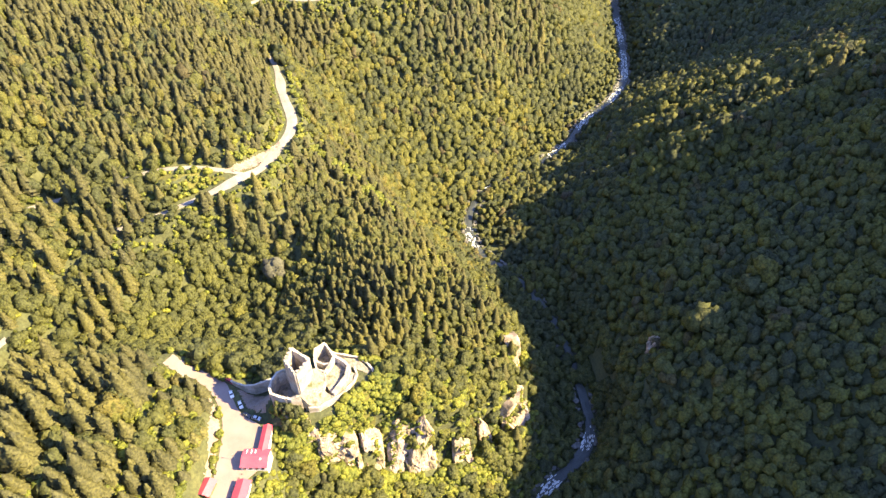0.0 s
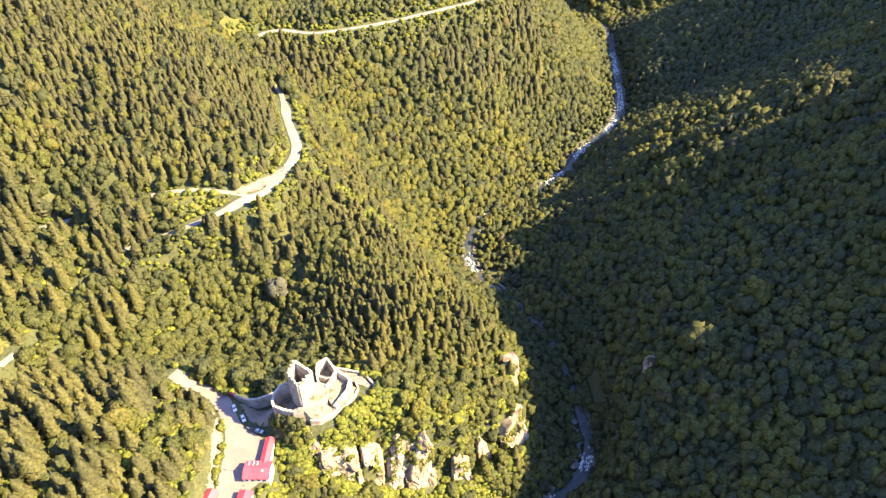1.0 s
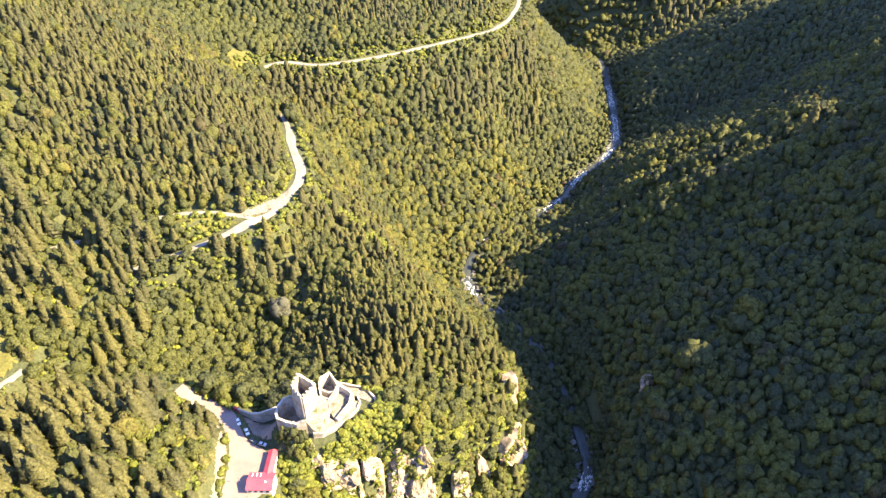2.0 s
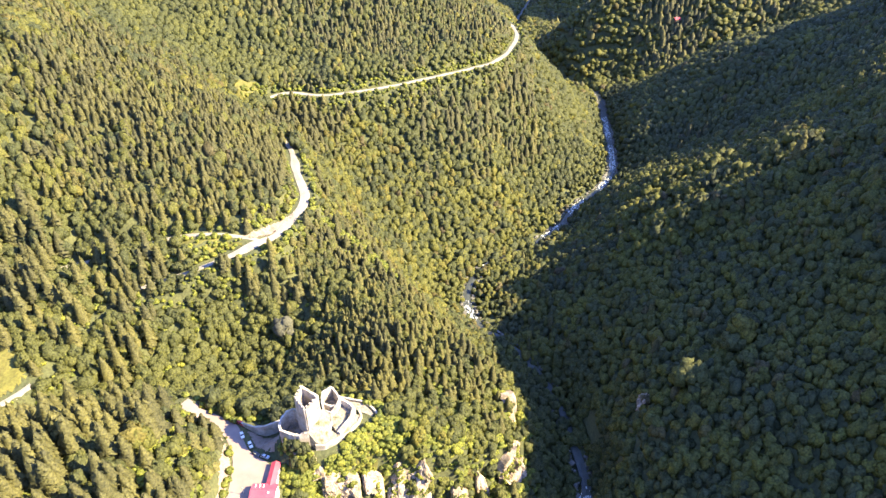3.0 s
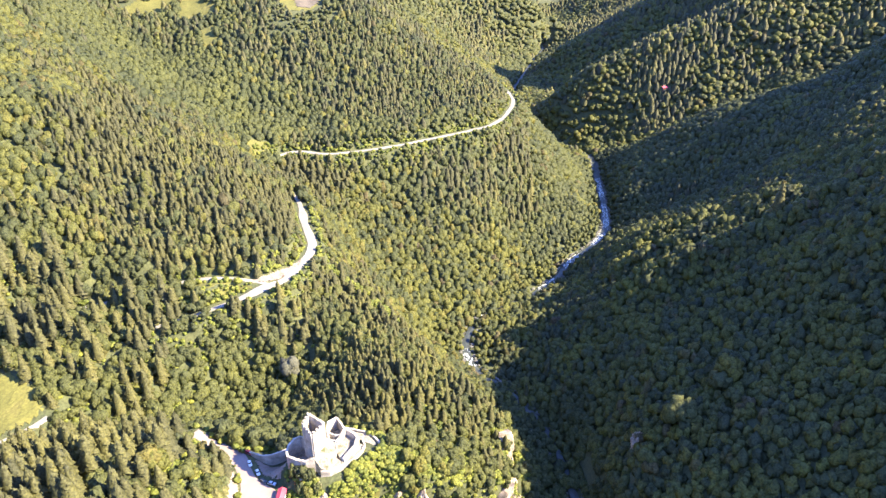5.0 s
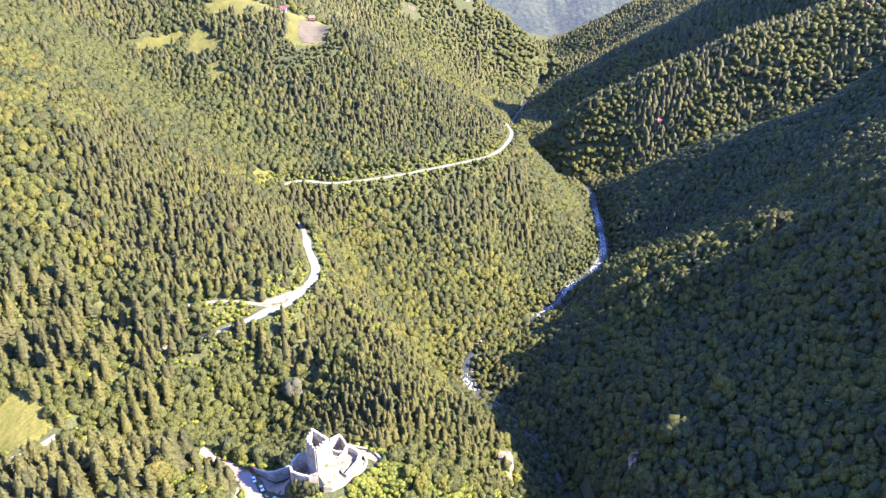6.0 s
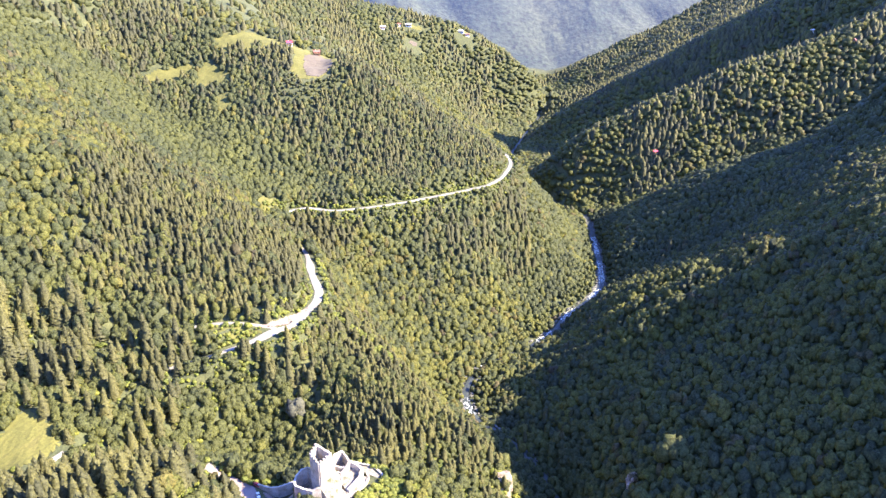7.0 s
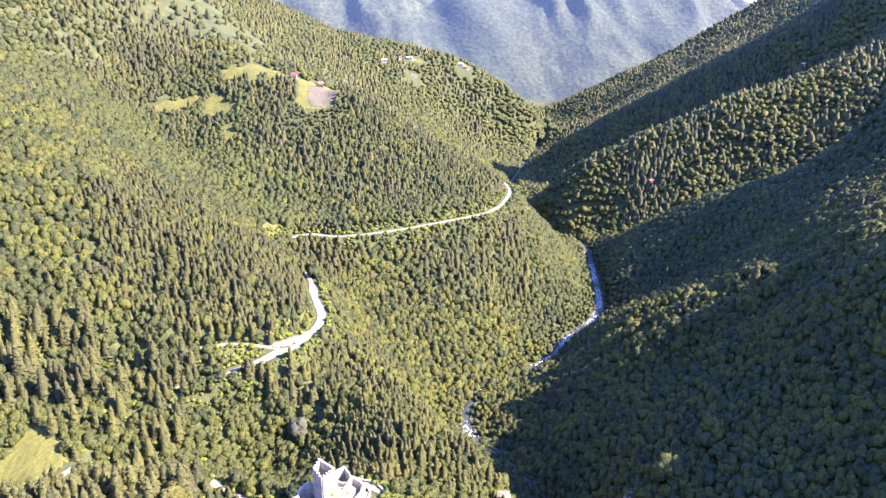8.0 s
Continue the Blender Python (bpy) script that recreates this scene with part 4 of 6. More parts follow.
def shrubs():
    """Low bushes that close the gaps on the sunny rocks and along the roads."""
    rng = np.random.RandomState(11)
    rows = []
    for x0, x1, y0, y1, gap in ((-84, 64, 118, 268, 2.6), (-84, 64, 118, 200, 2.6), (-130, -80, 100, 200, 3.0), (-110, 40, 268, 420, 6.0), (-64, -22, 146, 180, 1.9), (-72, -38, 146, 168, 0.95), (-30, 30, 160, 200, 2.3), (-330, -98, 92, 300, 4.6), (-170, -98, 100, 185, 4.0)):
        X, Y = np.meshgrid(np.arange(x0, x1, gap), np.arange(y0, y1, gap))
        rows.append(np.column_stack([(X + rng.uniform(-0.5, 0.5, X.shape) * gap).ravel(), (Y + rng.uniform(-0.5, 0.5, Y.shape) * gap).ravel()]))
    for line, wide in ((ROAD, 11.0), (ROAD, 15.5), (ROAD, 18.0), (ROAD, 24.0), (TRACK, 8.0), (CREST, 5.0), (CREST, 8.0), (CREST, 10.0)):
        p = along([tuple(q) for q in line], 1.2)
        for _ in range(2):
            a, r = rng.uniform(0, 6.28, len(p)), rng.uniform(wide - 4.5, wide, len(p))
            rows.append(np.column_stack([p[:, 0] + r * np.cos(a), p[:, 1] + r * np.sin(a)]))
    for foot, _ in CLIFFS:
        q = along(foot, 0.9)
        d = np.gradient(q[:, :2], axis=0)
        d /= np.linalg.norm(d, axis=1)[:, None]
        for near_, far_ in ((-16, -6.5), (-12, -5.5), (3, 7), (2.6, 6), (3, 9)):
            r = rng.uniform(near_, far_, len(q))
            rows.append(np.column_stack([q[:, 0] + d[:, 1] * r, q[:, 1] - d[:, 0] * r]))
    p = np.concatenate(rows)
    x, y = p.T
    keep = ~inside(x, y, CAR_PARK)
    for line, wide in ((ROAD, 6.0), (TRACK, 3.2), (ACCESS, 4.6), (RIVER, 7.0), (LANE, 3.0)):
        keep &= line_distance(x, y, line)[0] > wide
    keep &= ~inside(x, y, [(-79, 172), (-70, 173), (-63, 190), (-50, 190), (-31, 180), (-40, 167), (-50.5, 157.8), (-57.5, 154.2), (-64, 154), (-76, 154.5), (-80, 163)])
    keep &= ~inside(x, y, [(-104, 180), (-79, 174), (-79, 158), (-77.5, 154.5), (-84, 150), (-104, 168)]) & ~inside(x, y, [(-90, 108), (-88.5, 141), (-82.5, 153), (-76, 153), (-75, 132), (-80, 128), (-80, 108)])
    keep &= ~inside(x, y, [(-120, 178), (-110, 170), (-102, 154), (-99, 108), (-104.5, 108), (-106.5, 150), (-116, 172)])
    for k, face in enumerate(CLIFFS):
        keep &= line_distance(x, y, along(face[0], 3))[0] > (2.6 if k < 7 else 1.0)
    for poly in CUTTINGS + [MEADOWS["clearing"]]:
        keep &= ~inside(x, y, poly)
    keep &= (soft_noise(x / 6, y / 6, 23) > -0.62) | (y < 180)
    x, y = x[keep], y[keep]
    h = rng.uniform(1.6, 4.8, len(x))
    planted("shrubs", SHRUB, [broadleaf_crown(s + 90, 4, 0.2, 1) for s in range(6)], x, y, at_ground(x, y) - 0.4, h, h * rng.uniform(1.1, 1.7, len(x)), rng.rand(len(x)),
            "bright yellow-green shrubs on the sunny castle rock and road banks", "shrubs")


shrubs()


def tree_object(kind, seed):
    """One tree with its trunk, limbs and crown, standing at the origin."""
    rng = np.random.RandomState(seed)
    root = new("spruce_tree" if kind == "spruce" else "broadleaf_tree")
    tall = 16.0 if kind == "spruce" else 10.5
    bm = bmesh.new()

    def limb(a, b, r0, r1, sides=6):
        a, b = Vector(a), Vector(b)
        q = (b - a).to_track_quat("Z", "Y").to_matrix().to_4x4()
        bmesh.ops.create_cone(bm, segments=sides, radius1=r0, radius2=r1, depth=(b - a).length, matrix=Matrix.Translation((a + b) / 2) @ q, cap_ends=True)

    if kind == "spruce":
        limb((0, 0, -1.0), (0.05, 0.04, tall * 0.5), 0.3, 0.16, 7)
        limb((0.05, 0.04, tall * 0.5), (0, 0, tall * 0.95), 0.16, 0.03, 6)
        for k in range(7):
            a, z = k * 2.4, tall * (0.12 + 0.09 * k)
            limb((0, 0, z), (1.7 * math.cos(a) * (1 - 0.09 * k), 1.7 * math.sin(a) * (1 - 0.09 * k), z - 0.5), 0.07, 0.02, 4)
        v, f, vn = spruce_crown(seed, 17, 13, 8)
        v = v * np.array([15.5, 15.5, tall])
        mat, lab = SPRUCE, ""
    else:
        limb((0, 0, -1.0), (0.2, 0.1, 3.4), 0.32, 0.22, 7)
        limb((0.2, 0.1, 3.4), (0, 0.2, 6.6), 0.2, 0.1, 6)
        for k in range(6):
            a, z = k * 1.1 + 0.3, 2.4 + 0.5 * k
            limb((0.1, 0.1, z), (2.2 * math.cos(a), 2.2 * math.sin(a), z + 1.9), 0.12, 0.04, 5)
        v, f, vn = broadleaf_crown(seed, 90, 0.07, 11)
        v = v * np.array([8.6, 8.6, tall]) + np.array([0, 0, 0.2])
        mat, lab = (BARE if kind == "dry" else BROADLEAF), ""
    part("trunk", bm, BARK, root)
    crown = new("crown", mesh_from_arrays("crown", v, f, mat, np.full(len(v), 0.0), normals=vn))
    crown.parent = root
    return root, tall


def plant_singles():
    made = {True: [tree_object("spruce", s + 100) for s in range(3)], False: [tree_object("leafy", s + 200) for s in range(5)]}
    for k, i in enumerate(np.flatnonzero(single)):
        kind = bool(is_spruce[i])
        ob, tall = made[kind][k % len(made[kind])]
        s = high[i] / tall
        broad = wide[i] / 15.5 if kind else wide[i] / 8.6
        m = Matrix.LocRotScale((px[i], py[i], pz[i] - 0.3), Euler((0.03 * math.sin(k), 0.03 * math.cos(k * 1.7), k * 2.399)), None)
        c = copy_thing(ob, m)
        c.scale = (broad, broad, s)
        small = high[i] < 11
        if kind:
            tagged(c, "young spruce on the slope by the castle" if small else "tall pointed spruce on the slope by the castle", "tree", "trees round the castle")
        else:
            tagged(c, "low green bushy tree on the castle rock" if small else "round green broadleaf tree on the slope by the castle", "tree", "trees round the castle")
    for obs in made.values():
        for ob, _ in obs:
            for c in ob.children:
                bpy.data.objects.remove(c)
            bpy.data.objects.remove(ob)


plant_singles()

for k, (x, y, s) in enumerate(((-73.8, 155.6, 0.62), (-71.4, 154.9, 0.68), (-68.4, 154.2, 0.74), (-65.2, 154.0, 0.64), (-62.4, 151.6, 0.55), (-70.2, 150.6, 0.6), (-66.4, 149.4, 0.66))):
    ob, _ = tree_object("leafy", 400 + k)
    ob.location, ob.scale = (x, y, gz(x, y) - 0.2), (s, s, s * 1.45)
    tagged(ob, "dense green bush against the castle wall", "bush", "bushes below the castle wall")

# one large dry tree and the lone tall trees that stand out on the slopes
for kind, x, y, s, lab in (("dry", -105, 276, 1.7, "large grey half-dry tree among green woods"), ("leafy", 147, 229, 2.3, "tall broadleaf tree standing out on the shaded slope"),
                           ("leafy", 186, 262, 1.7, "broadleaf tree catching light on the shaded slope"), ("leafy", 182, 250, 2.0, "broadleaf tree catching light on the shaded slope"),
                           ("leafy", 174, 244, 1.7, "broadleaf tree catching light on the shaded slope"), ("leafy", 133, 227, 1.1, "small broadleaf tree by a grey outcrop on the shaded slope"),
                           ("spruce", 140, 268, 1.2, "small spruce tipped with light on the shaded slope"), ("leafy", 176, 227, 1.3, "small broadleaf tree catching light on the shaded slope"),
                           ("spruce", 268, 398, 2.2, "lone spruce standing above the shaded woods")):
    ob, _ = tree_object(kind, 300 + int(abs(x)))
    ob.location, ob.scale = (x, y, gz(x, y) - 0.3), (s, s, s)
    tagged(ob, lab, "tree")


# ---------------------------------------------------------------- rock
def crag(x, y, z, sx, sy, sz, turn=0.0, seed=1, label="pale weathered cliff face with dark cracks and ledges"):
    """A craggy block of cliff, split by upright cracks and ledges."""
    bm = bmesh.new()
    bmesh.ops.create_icosphere(bm, subdivisions=5, radius=1.0)
    off = Vector((seed * 13.7, seed * 7.1, seed * 3.3))
    rot = Matrix.Rotation(radians(turn), 3, "Z")
    for v in bm.verts:
        d = v.co.normalized()
        k = (abs(d.x) ** 4 + abs(d.y) ** 4 + abs(d.z) ** 4) ** -0.25
        p = Vector((d.x * sx, d.y * sy, d.z * sz)) * k
        out = Vector((d.x, d.y, 0.35 * d.z))
        big = noise.noise(p * 0.09 + off)
        q = Vector((p.x * 0.2, p.y * 0.2, p.z * 0.095)) + off
        dist, cells = noise.voronoi(q)
        block = noise.cell(cells[0] * 7.3)
        dist2, cells2 = noise.voronoi(q * 2.7 + off)
        small = noise.cell(cells2[0] * 5.1)
        cleft = max(0.0, 0.14 - (dist[1] - dist[0])) / 0.14
        push = 2.2 * big + 1.7 * block + 0.75 * small - 1.5 * cleft + 0.35 * noise.noise(p * 0.9 + off)
        v.co = rot @ (p + out * push)
    ob = part("cliff", bm, ROCK)
    ob.location = (x, y, z)
    return tagged(ob, label, "cliff")


LEDGES = []


def cliff_face(foot, tops, seed):
    """A steep rock face over a line on the ground: upright blocks, ledges and clefts, turned back into the hill at its rim."""
    line = along([(a[0], a[1], i) for i, a in enumerate(foot)], 0.55)
    u = line[:, 2]
    low = np.interp(u, range(len(foot)), [a[2] for a in foot]) - 3
    high_ = np.interp(u, range(len(foot)), tops)
    d = np.gradient(line[:, :2], axis=0)
    d /= np.linalg.norm(d, axis=1)[:, None]
    out = np.column_stack([d[:, 1], -d[:, 0]])
    rows, off = 56, Vector((seed * 17.3, seed * 5.9, seed * 2.7))
    bm = bmesh.new()
    grid = []
    for i in range(len(line)):
        col, e = [], min(i, len(line) - 1 - i) / (len(line) - 1) * 2
        rim = high_[i] + 3.5 * noise.noise(Vector((line[i, 0] * 0.09, line[i, 1] * 0.09, seed))) - 9.0 * max(0.0, 0.2 - e)
        for k in range(rows):
            v = k / (rows - 9)
            z = low[i] + (rim - low[i]) * min(v, 1.0)
            p = Vector((line[i, 0], line[i, 1], z))
            q = Vector((p.x * 0.085, p.y * 0.085, p.z * 0.06)) + off
            dist, cells = noise.voronoi(q)
            tilt = noise.cell_vector(cells[0] * 7.3)
            q2 = Vector((p.x * 0.42, p.y * 0.42, p.z * 0.26)) + off
            dist2, cells2 = noise.voronoi(q2)
            tilt2 = noise.cell_vector(cells2[0] * 5.1)
            cleft = max(0.0, 0.1 - (dist[1] - dist[0])) / 0.1
            push = 1.7 * noise.cell(cells[0] * 7.3) + 4.5 * (tilt - Vector((0.5, 0.5, 0.5))).dot(q - cells[0]) + 0.4 * noise.cell(cells2[0] * 5.1) + 0.7 * (tilt2 - Vector((0.5, 0.5, 0.5))).dot(q2 - cells2[0])
            push += 2.4 * noise.noise(Vector((p.x * 0.13, p.y * 0.13, p.z * 0.05)) + off) - 0.8 * cleft + 0.3 * noise.noise(Vector((p.x * 1.3, p.y * 1.3, p.z * 0.6)))
            push += 1.6 - 2.0 * max(0.0, 0.16 - e) / 0.16 - 0.2 * (rim - low[i]) * min(v, 1.0) - max(0.0, v - 1.0) * 46
            col.append(bm.verts.new((p.x + out[i, 0] * push, p.y + out[i, 1] * push, z - max(0.0, v - 1.0) * 4)))
        grid.append(col)
    for a, b in zip(grid[:-1], grid[1:]):
        for k in range(rows - 1):
            bm.faces.new((a[k], b[k], b[k + 1], a[k + 1]))
    for i in range(4, len(line) - 4):                           # bushes rooted in the ledges of the face
        for k in range(5, rows - 12):
            if noise.noise(grid[i][k].co * 0.17 + off) > 0.26 and (i * 7 + k * 13) % 9 == 0:
                LEDGES.append(tuple(grid[i][k].co))
    ob = part("cliff", bm, ROCK)
    return tagged(ob, {6: "steep pale cliff above the shaded stream", 7: "steep pale cliff above the shaded stream", 8: "rock ledge carrying the castle wall"}.get(seed, "pale weathered cliff face with dark clefts below the castle"), "cliff")


for k, (foot, tops) in enumerate(CLIFFS):
    cliff_face(foot, tops, k + 1)
LEDGES = np.array(LEDGES)
ledge_rng = np.random.RandomState(4)
ledge_size = ledge_rng.uniform(1.2, 3.4, len(LEDGES))
planted("ledge_shrubs", SHRUB, [broadleaf_crown(s + 95, 10, 0.16, 2) for s in range(5)], LEDGES[:, 0], LEDGES[:, 1], LEDGES[:, 2] - 0.4 * ledge_size, ledge_size, ledge_size * 1.25, ledge_rng.rand(len(LEDGES)),
        "yellow-green bushes rooted in the ledges of the cliff", "shrubs")
crag(130, 236, 62, 4, 6, 9, 80, 14, "grey cliff outcrop in the shaded woods")

# ---------------------------------------------------------------- castle ruin
castle = tagged(new("castle"), "ruined pale stone castle with a keep on a rocky spur", "castle")


def masonry(name, line, thick, base, tops, parent, seed=1, crumble=0.5, label="", step=0.8):
    """A wall along a line, with a worn, uneven top. tops: the height at each corner."""
    p = along([(a[0], a[1], t) for a, t in zip(line, tops)], step)
    d = np.gradient(p[:, :2], axis=0)
    d /= np.linalg.norm(d, axis=1)[:, None] + 1e-9
    nrm = np.column_stack([-d[:, 1], d[:, 0]]) * thick / 2
    rng = np.random.RandomState(seed)
    worn = p[:, 2] + crumble * (rng.uniform(-0.5, 0.3, len(p)) + 0.9 * soft_noise(np.arange(len(p)) / 5.0, np.full(len(p), seed * 3.0), seed))
    bm = bmesh.new()
    rows = []
    for i in range(len(p)):
        j = rng.uniform(-0.06, 0.06, 8)
        l, r = p[i, :2] + nrm[i], p[i, :2] - nrm[i]
        mid = base + 0.5 * (worn[i] - base)
        rows.append([bm.verts.new(c) for c in ((l[0] * 1.0, l[1], base), (l[0] + j[0], l[1] + j[1], mid), (l[0] + j[2], l[1] + j[3], worn[i] + j[4] * 2),
                                               (r[0] + j[5], r[1] + j[3], worn[i] + j[6] * 2 - 0.1), (r[0] + j[1], r[1] + j[2], mid), (r[0], r[1], base))])
    for a, b in zip(rows[:-1], rows[1:]):
        for k in range(6):
            bm.faces.new((a[k], b[k], b[(k + 1) % 6], a[(k + 1) % 6]))
    bm.faces.new(rows[0])
    bm.faces.new(rows[-1][::-1])
    return part(name, bm, STONE, parent, label)


KEEP = [(-69.3, 165.6), (-67.0, 171.2), (-59.0, 167.0), (-63.6, 159.2)]
keep = part("keep", bmesh.new(), STONE, castle, "tall roofless square keep of pale stone")
for k, (hi, lo) in enumerate(((145.6, 147.0), (147.0, 144.8), (144.6, 144.4), (144.4, 145.4))):
    a, b = KEEP[k], KEEP[(k + 1) % 4]
    masonry("keep_wall", [a, ((a[0] + b[0]) / 2, (a[1] + b[1]) / 2), b], 1.15, 119, [hi, (hi + lo) / 2, lo], keep, 31 + k, 0.25)
    if k != 1:
        length = math.hypot(b[0] - a[0], b[1] - a[1])
        n = int(length / 1.9)
        turn = math.atan2(b[1] - a[1], b[0] - a[0])
        for i in range(n):
            t = (i + 0.5) / n
            bm = solid(-0.5, 0.5, -0.42, 0.42, -0.3, 1.0 + 0.25 * ((i * 7 + k) % 3), bevel=0.08)
            m = part("merlon", bm, STONE, keep)
            m.location, m.rotation_euler = (a[0] + (b[0] - a[0]) * t, a[1] + (b[1] - a[1]) * t, hi + (lo - hi) * t - 0.1), (0, 0, turn)
floor_bm = bmesh.new()
floor_bm.faces.new([floor_bm.verts.new((x, y, 129.0 + 0.3 * k)) for k, (x, y) in enumerate(KEEP)])
part("keep_floor", floor_bm, COURT, keep, "overgrown earth inside the keep")
# slits added as solid dark blocks; their colour stands for the shade inside
for z, t in ((134, 0.35), (139, 0.6), (137.5, 0.25)):
    a, b = KEEP[2], KEEP[3]
    slit = part("window_slit", solid(-0.3, 0.3, -0.9, 0.9, -0.9, 0.9, bevel=0.04), WINDOW, keep, "dark block in place of a shaded window slit")
    slit.location = (a[0] + (b[0] - a[0]) * t, a[1] + (b[1] - a[1]) * t, z)
    slit.rotation_euler = (0, 0, math.atan2(b[1] - a[1], b[0] - a[0]) + math.pi / 2)
    slit.scale = (1.0, 0.88, 1.0)

masonry("bailey_wall", [(-69.6, 168.5), (-72.5, 170.2), (-75.6, 168.6), (-77.4, 165.2), (-77.6, 161), (-76.6, 158.6), (-72, 157.2), (-67.5, 156.6), (-63.2, 157.4)], 1.1, 112,
        [133.5, 132.6, 132.4, 132, 131.4, 131, 130.2, 130.2, 131], castle, 41, 0.5, "curved roofless bailey wall of grey stone")
masonry("chapel_wall", [(-59.4, 175.6), (-61, 180), (-61.3, 184.8), (-57, 188.6)], 0.9, 114, [126.0, 127.2, 128.0, 128.4], castle, 42, 0.5)
masonry("chapel_wall", [(-57, 188.6), (-54.5, 185.5), (-52, 181.8)], 0.9, 114, [128.4, 127.4, 126.6], castle, 43, 0.5)
masonry("chapel_wall", [(-52, 181.8), (-53.4, 178), (-55.2, 173.4)], 1.2, 114, [126.6, 126.2, 125.8], castle, 44, 0.4)
masonry("chapel_wall", [(-55.2, 173.4), (-57.2, 174.6), (-59.4, 175.6)], 1.1, 114, [126, 125.4, 125.6], castle, 45, 0.4)
masonry("cross_wall", [(-60.8, 180.2), (-56.8, 178.6), (-53.6, 178.4)], 0.9, 114, [126, 125.6, 126], castle, 46, 0.4)
masonry("curtain_wall", [(-57, 188.6), (-53, 187.2), (-47, 186.6), (-41, 185.8), (-37, 182.8), (-33.8, 178.8), (-33, 175.8)], 0.9, 106, [124, 122.4, 121.2, 120.8, 120.6, 120.6, 120.2], castle, 47, 0.4, "outer curtain wall of pale stone")
masonry("court_wall", [(-52.2, 182.6), (-49.2, 181), (-46.4, 179.4), (-44.8, 177.6)], 1.2, 112, [126.6, 126.2, 126, 125.4], castle, 48, 0.4)
masonry("court_wall", [(-44.8, 177.6), (-45.4, 172.6), (-48, 167.6), (-50.4, 163)], 1.7, 112, [124.8, 124.6, 124.4, 124.6], castle, 49, 0.3)
masonry("terrace_wall", [(-42.6, 179.4), (-41, 176), (-42, 172), (-45.4, 166.4), (-48.6, 162.6), (-51.6, 160.0), (-56.2, 156.8), (-60.6, 156.2)], 0.8, 106, [122, 121.4, 121.4, 122, 122.4, 122.6, 122.8, 123.6], castle, 50, 0.4, "low terrace wall above the cliff")
masonry("ramp_wall", [(-55.0, 172.4), (-54.4, 168.6), (-55.6, 164.6), (-57.4, 161.4)], 0.8, 112, [125.4, 125.2, 125.4, 126.2], castle, 51, 0.5)


def rough_floor(name, rim, mat, parent, label, deep=8.0, step=0.9):
    """Trodden ground inside the walls: an outline of x, y and height, filled with uneven ground."""
    rim = np.array(rim, float)
    edge = along([tuple(p) for p in rim] + [tuple(rim[0])], step)[:-1]
    xs, ys = np.arange(rim[:, 0].min(), rim[:, 0].max(), step), np.arange(rim[:, 1].min(), rim[:, 1].max(), step)
    X, Y = (q.ravel() for q in np.meshgrid(xs, ys))
    ok = inside(X, Y, [tuple(p[:2]) for p in rim]) & (line_distance(X, Y, np.vstack([edge, edge[:1]]))[0] > 0.6 * step)
    X, Y = X[ok], Y[ok]
    w = 1.0 / ((X[:, None] - edge[None, :, 0]) ** 2 + (Y[:, None] - edge[None, :, 1]) ** 2 + 0.2) ** 1.4
    Z = (w @ edge[:, 2]) / w.sum(1) + 0.35 * soft_noise(X / 1.6, Y / 1.6, 12) + 0.15 * soft_noise(X / 0.7, Y / 0.7, 13)
    bm = bmesh.new()
    ring_ = [bm.verts.new(p) for p in edge]
    for p in zip(X, Y, Z):
        bm.verts.new(p)
    loop = [bm.edges.new((ring_[i], ring_[(i + 1) % len(ring_)])) for i in range(len(ring_))]
    flat = {v: v.co.z for v in bm.verts}
    for v in bm.verts:
        v.co.z = 0
    from_2d = mathutils_cdt([v.co.to_2d() for v in bm.verts], [(i, (i + 1) % len(ring_)) for i in range(len(ring_))])
    bm.verts.ensure_lookup_table()
    pts = list(bm.verts)
    for tri in from_2d:
        bm.faces.new([pts[i] for i in tri])
    for v, z in flat.items():
        v.co.z = z
    for e in bmesh.ops.extrude_edge_only(bm, edges=loop)["geom"]:
        if isinstance(e, bmesh.types.BMVert):
            e.co.z -= deep
    return part(name, bm, mat, parent, label)


def mathutils_cdt(points, edges):
    """Triangles that fill a closed outline and pass through the inner points."""
    return [t for t in delaunay_2d_cdt(points, edges, [list(range(len(edges)))], 1, 1e-5)[2] if len(t) == 3]


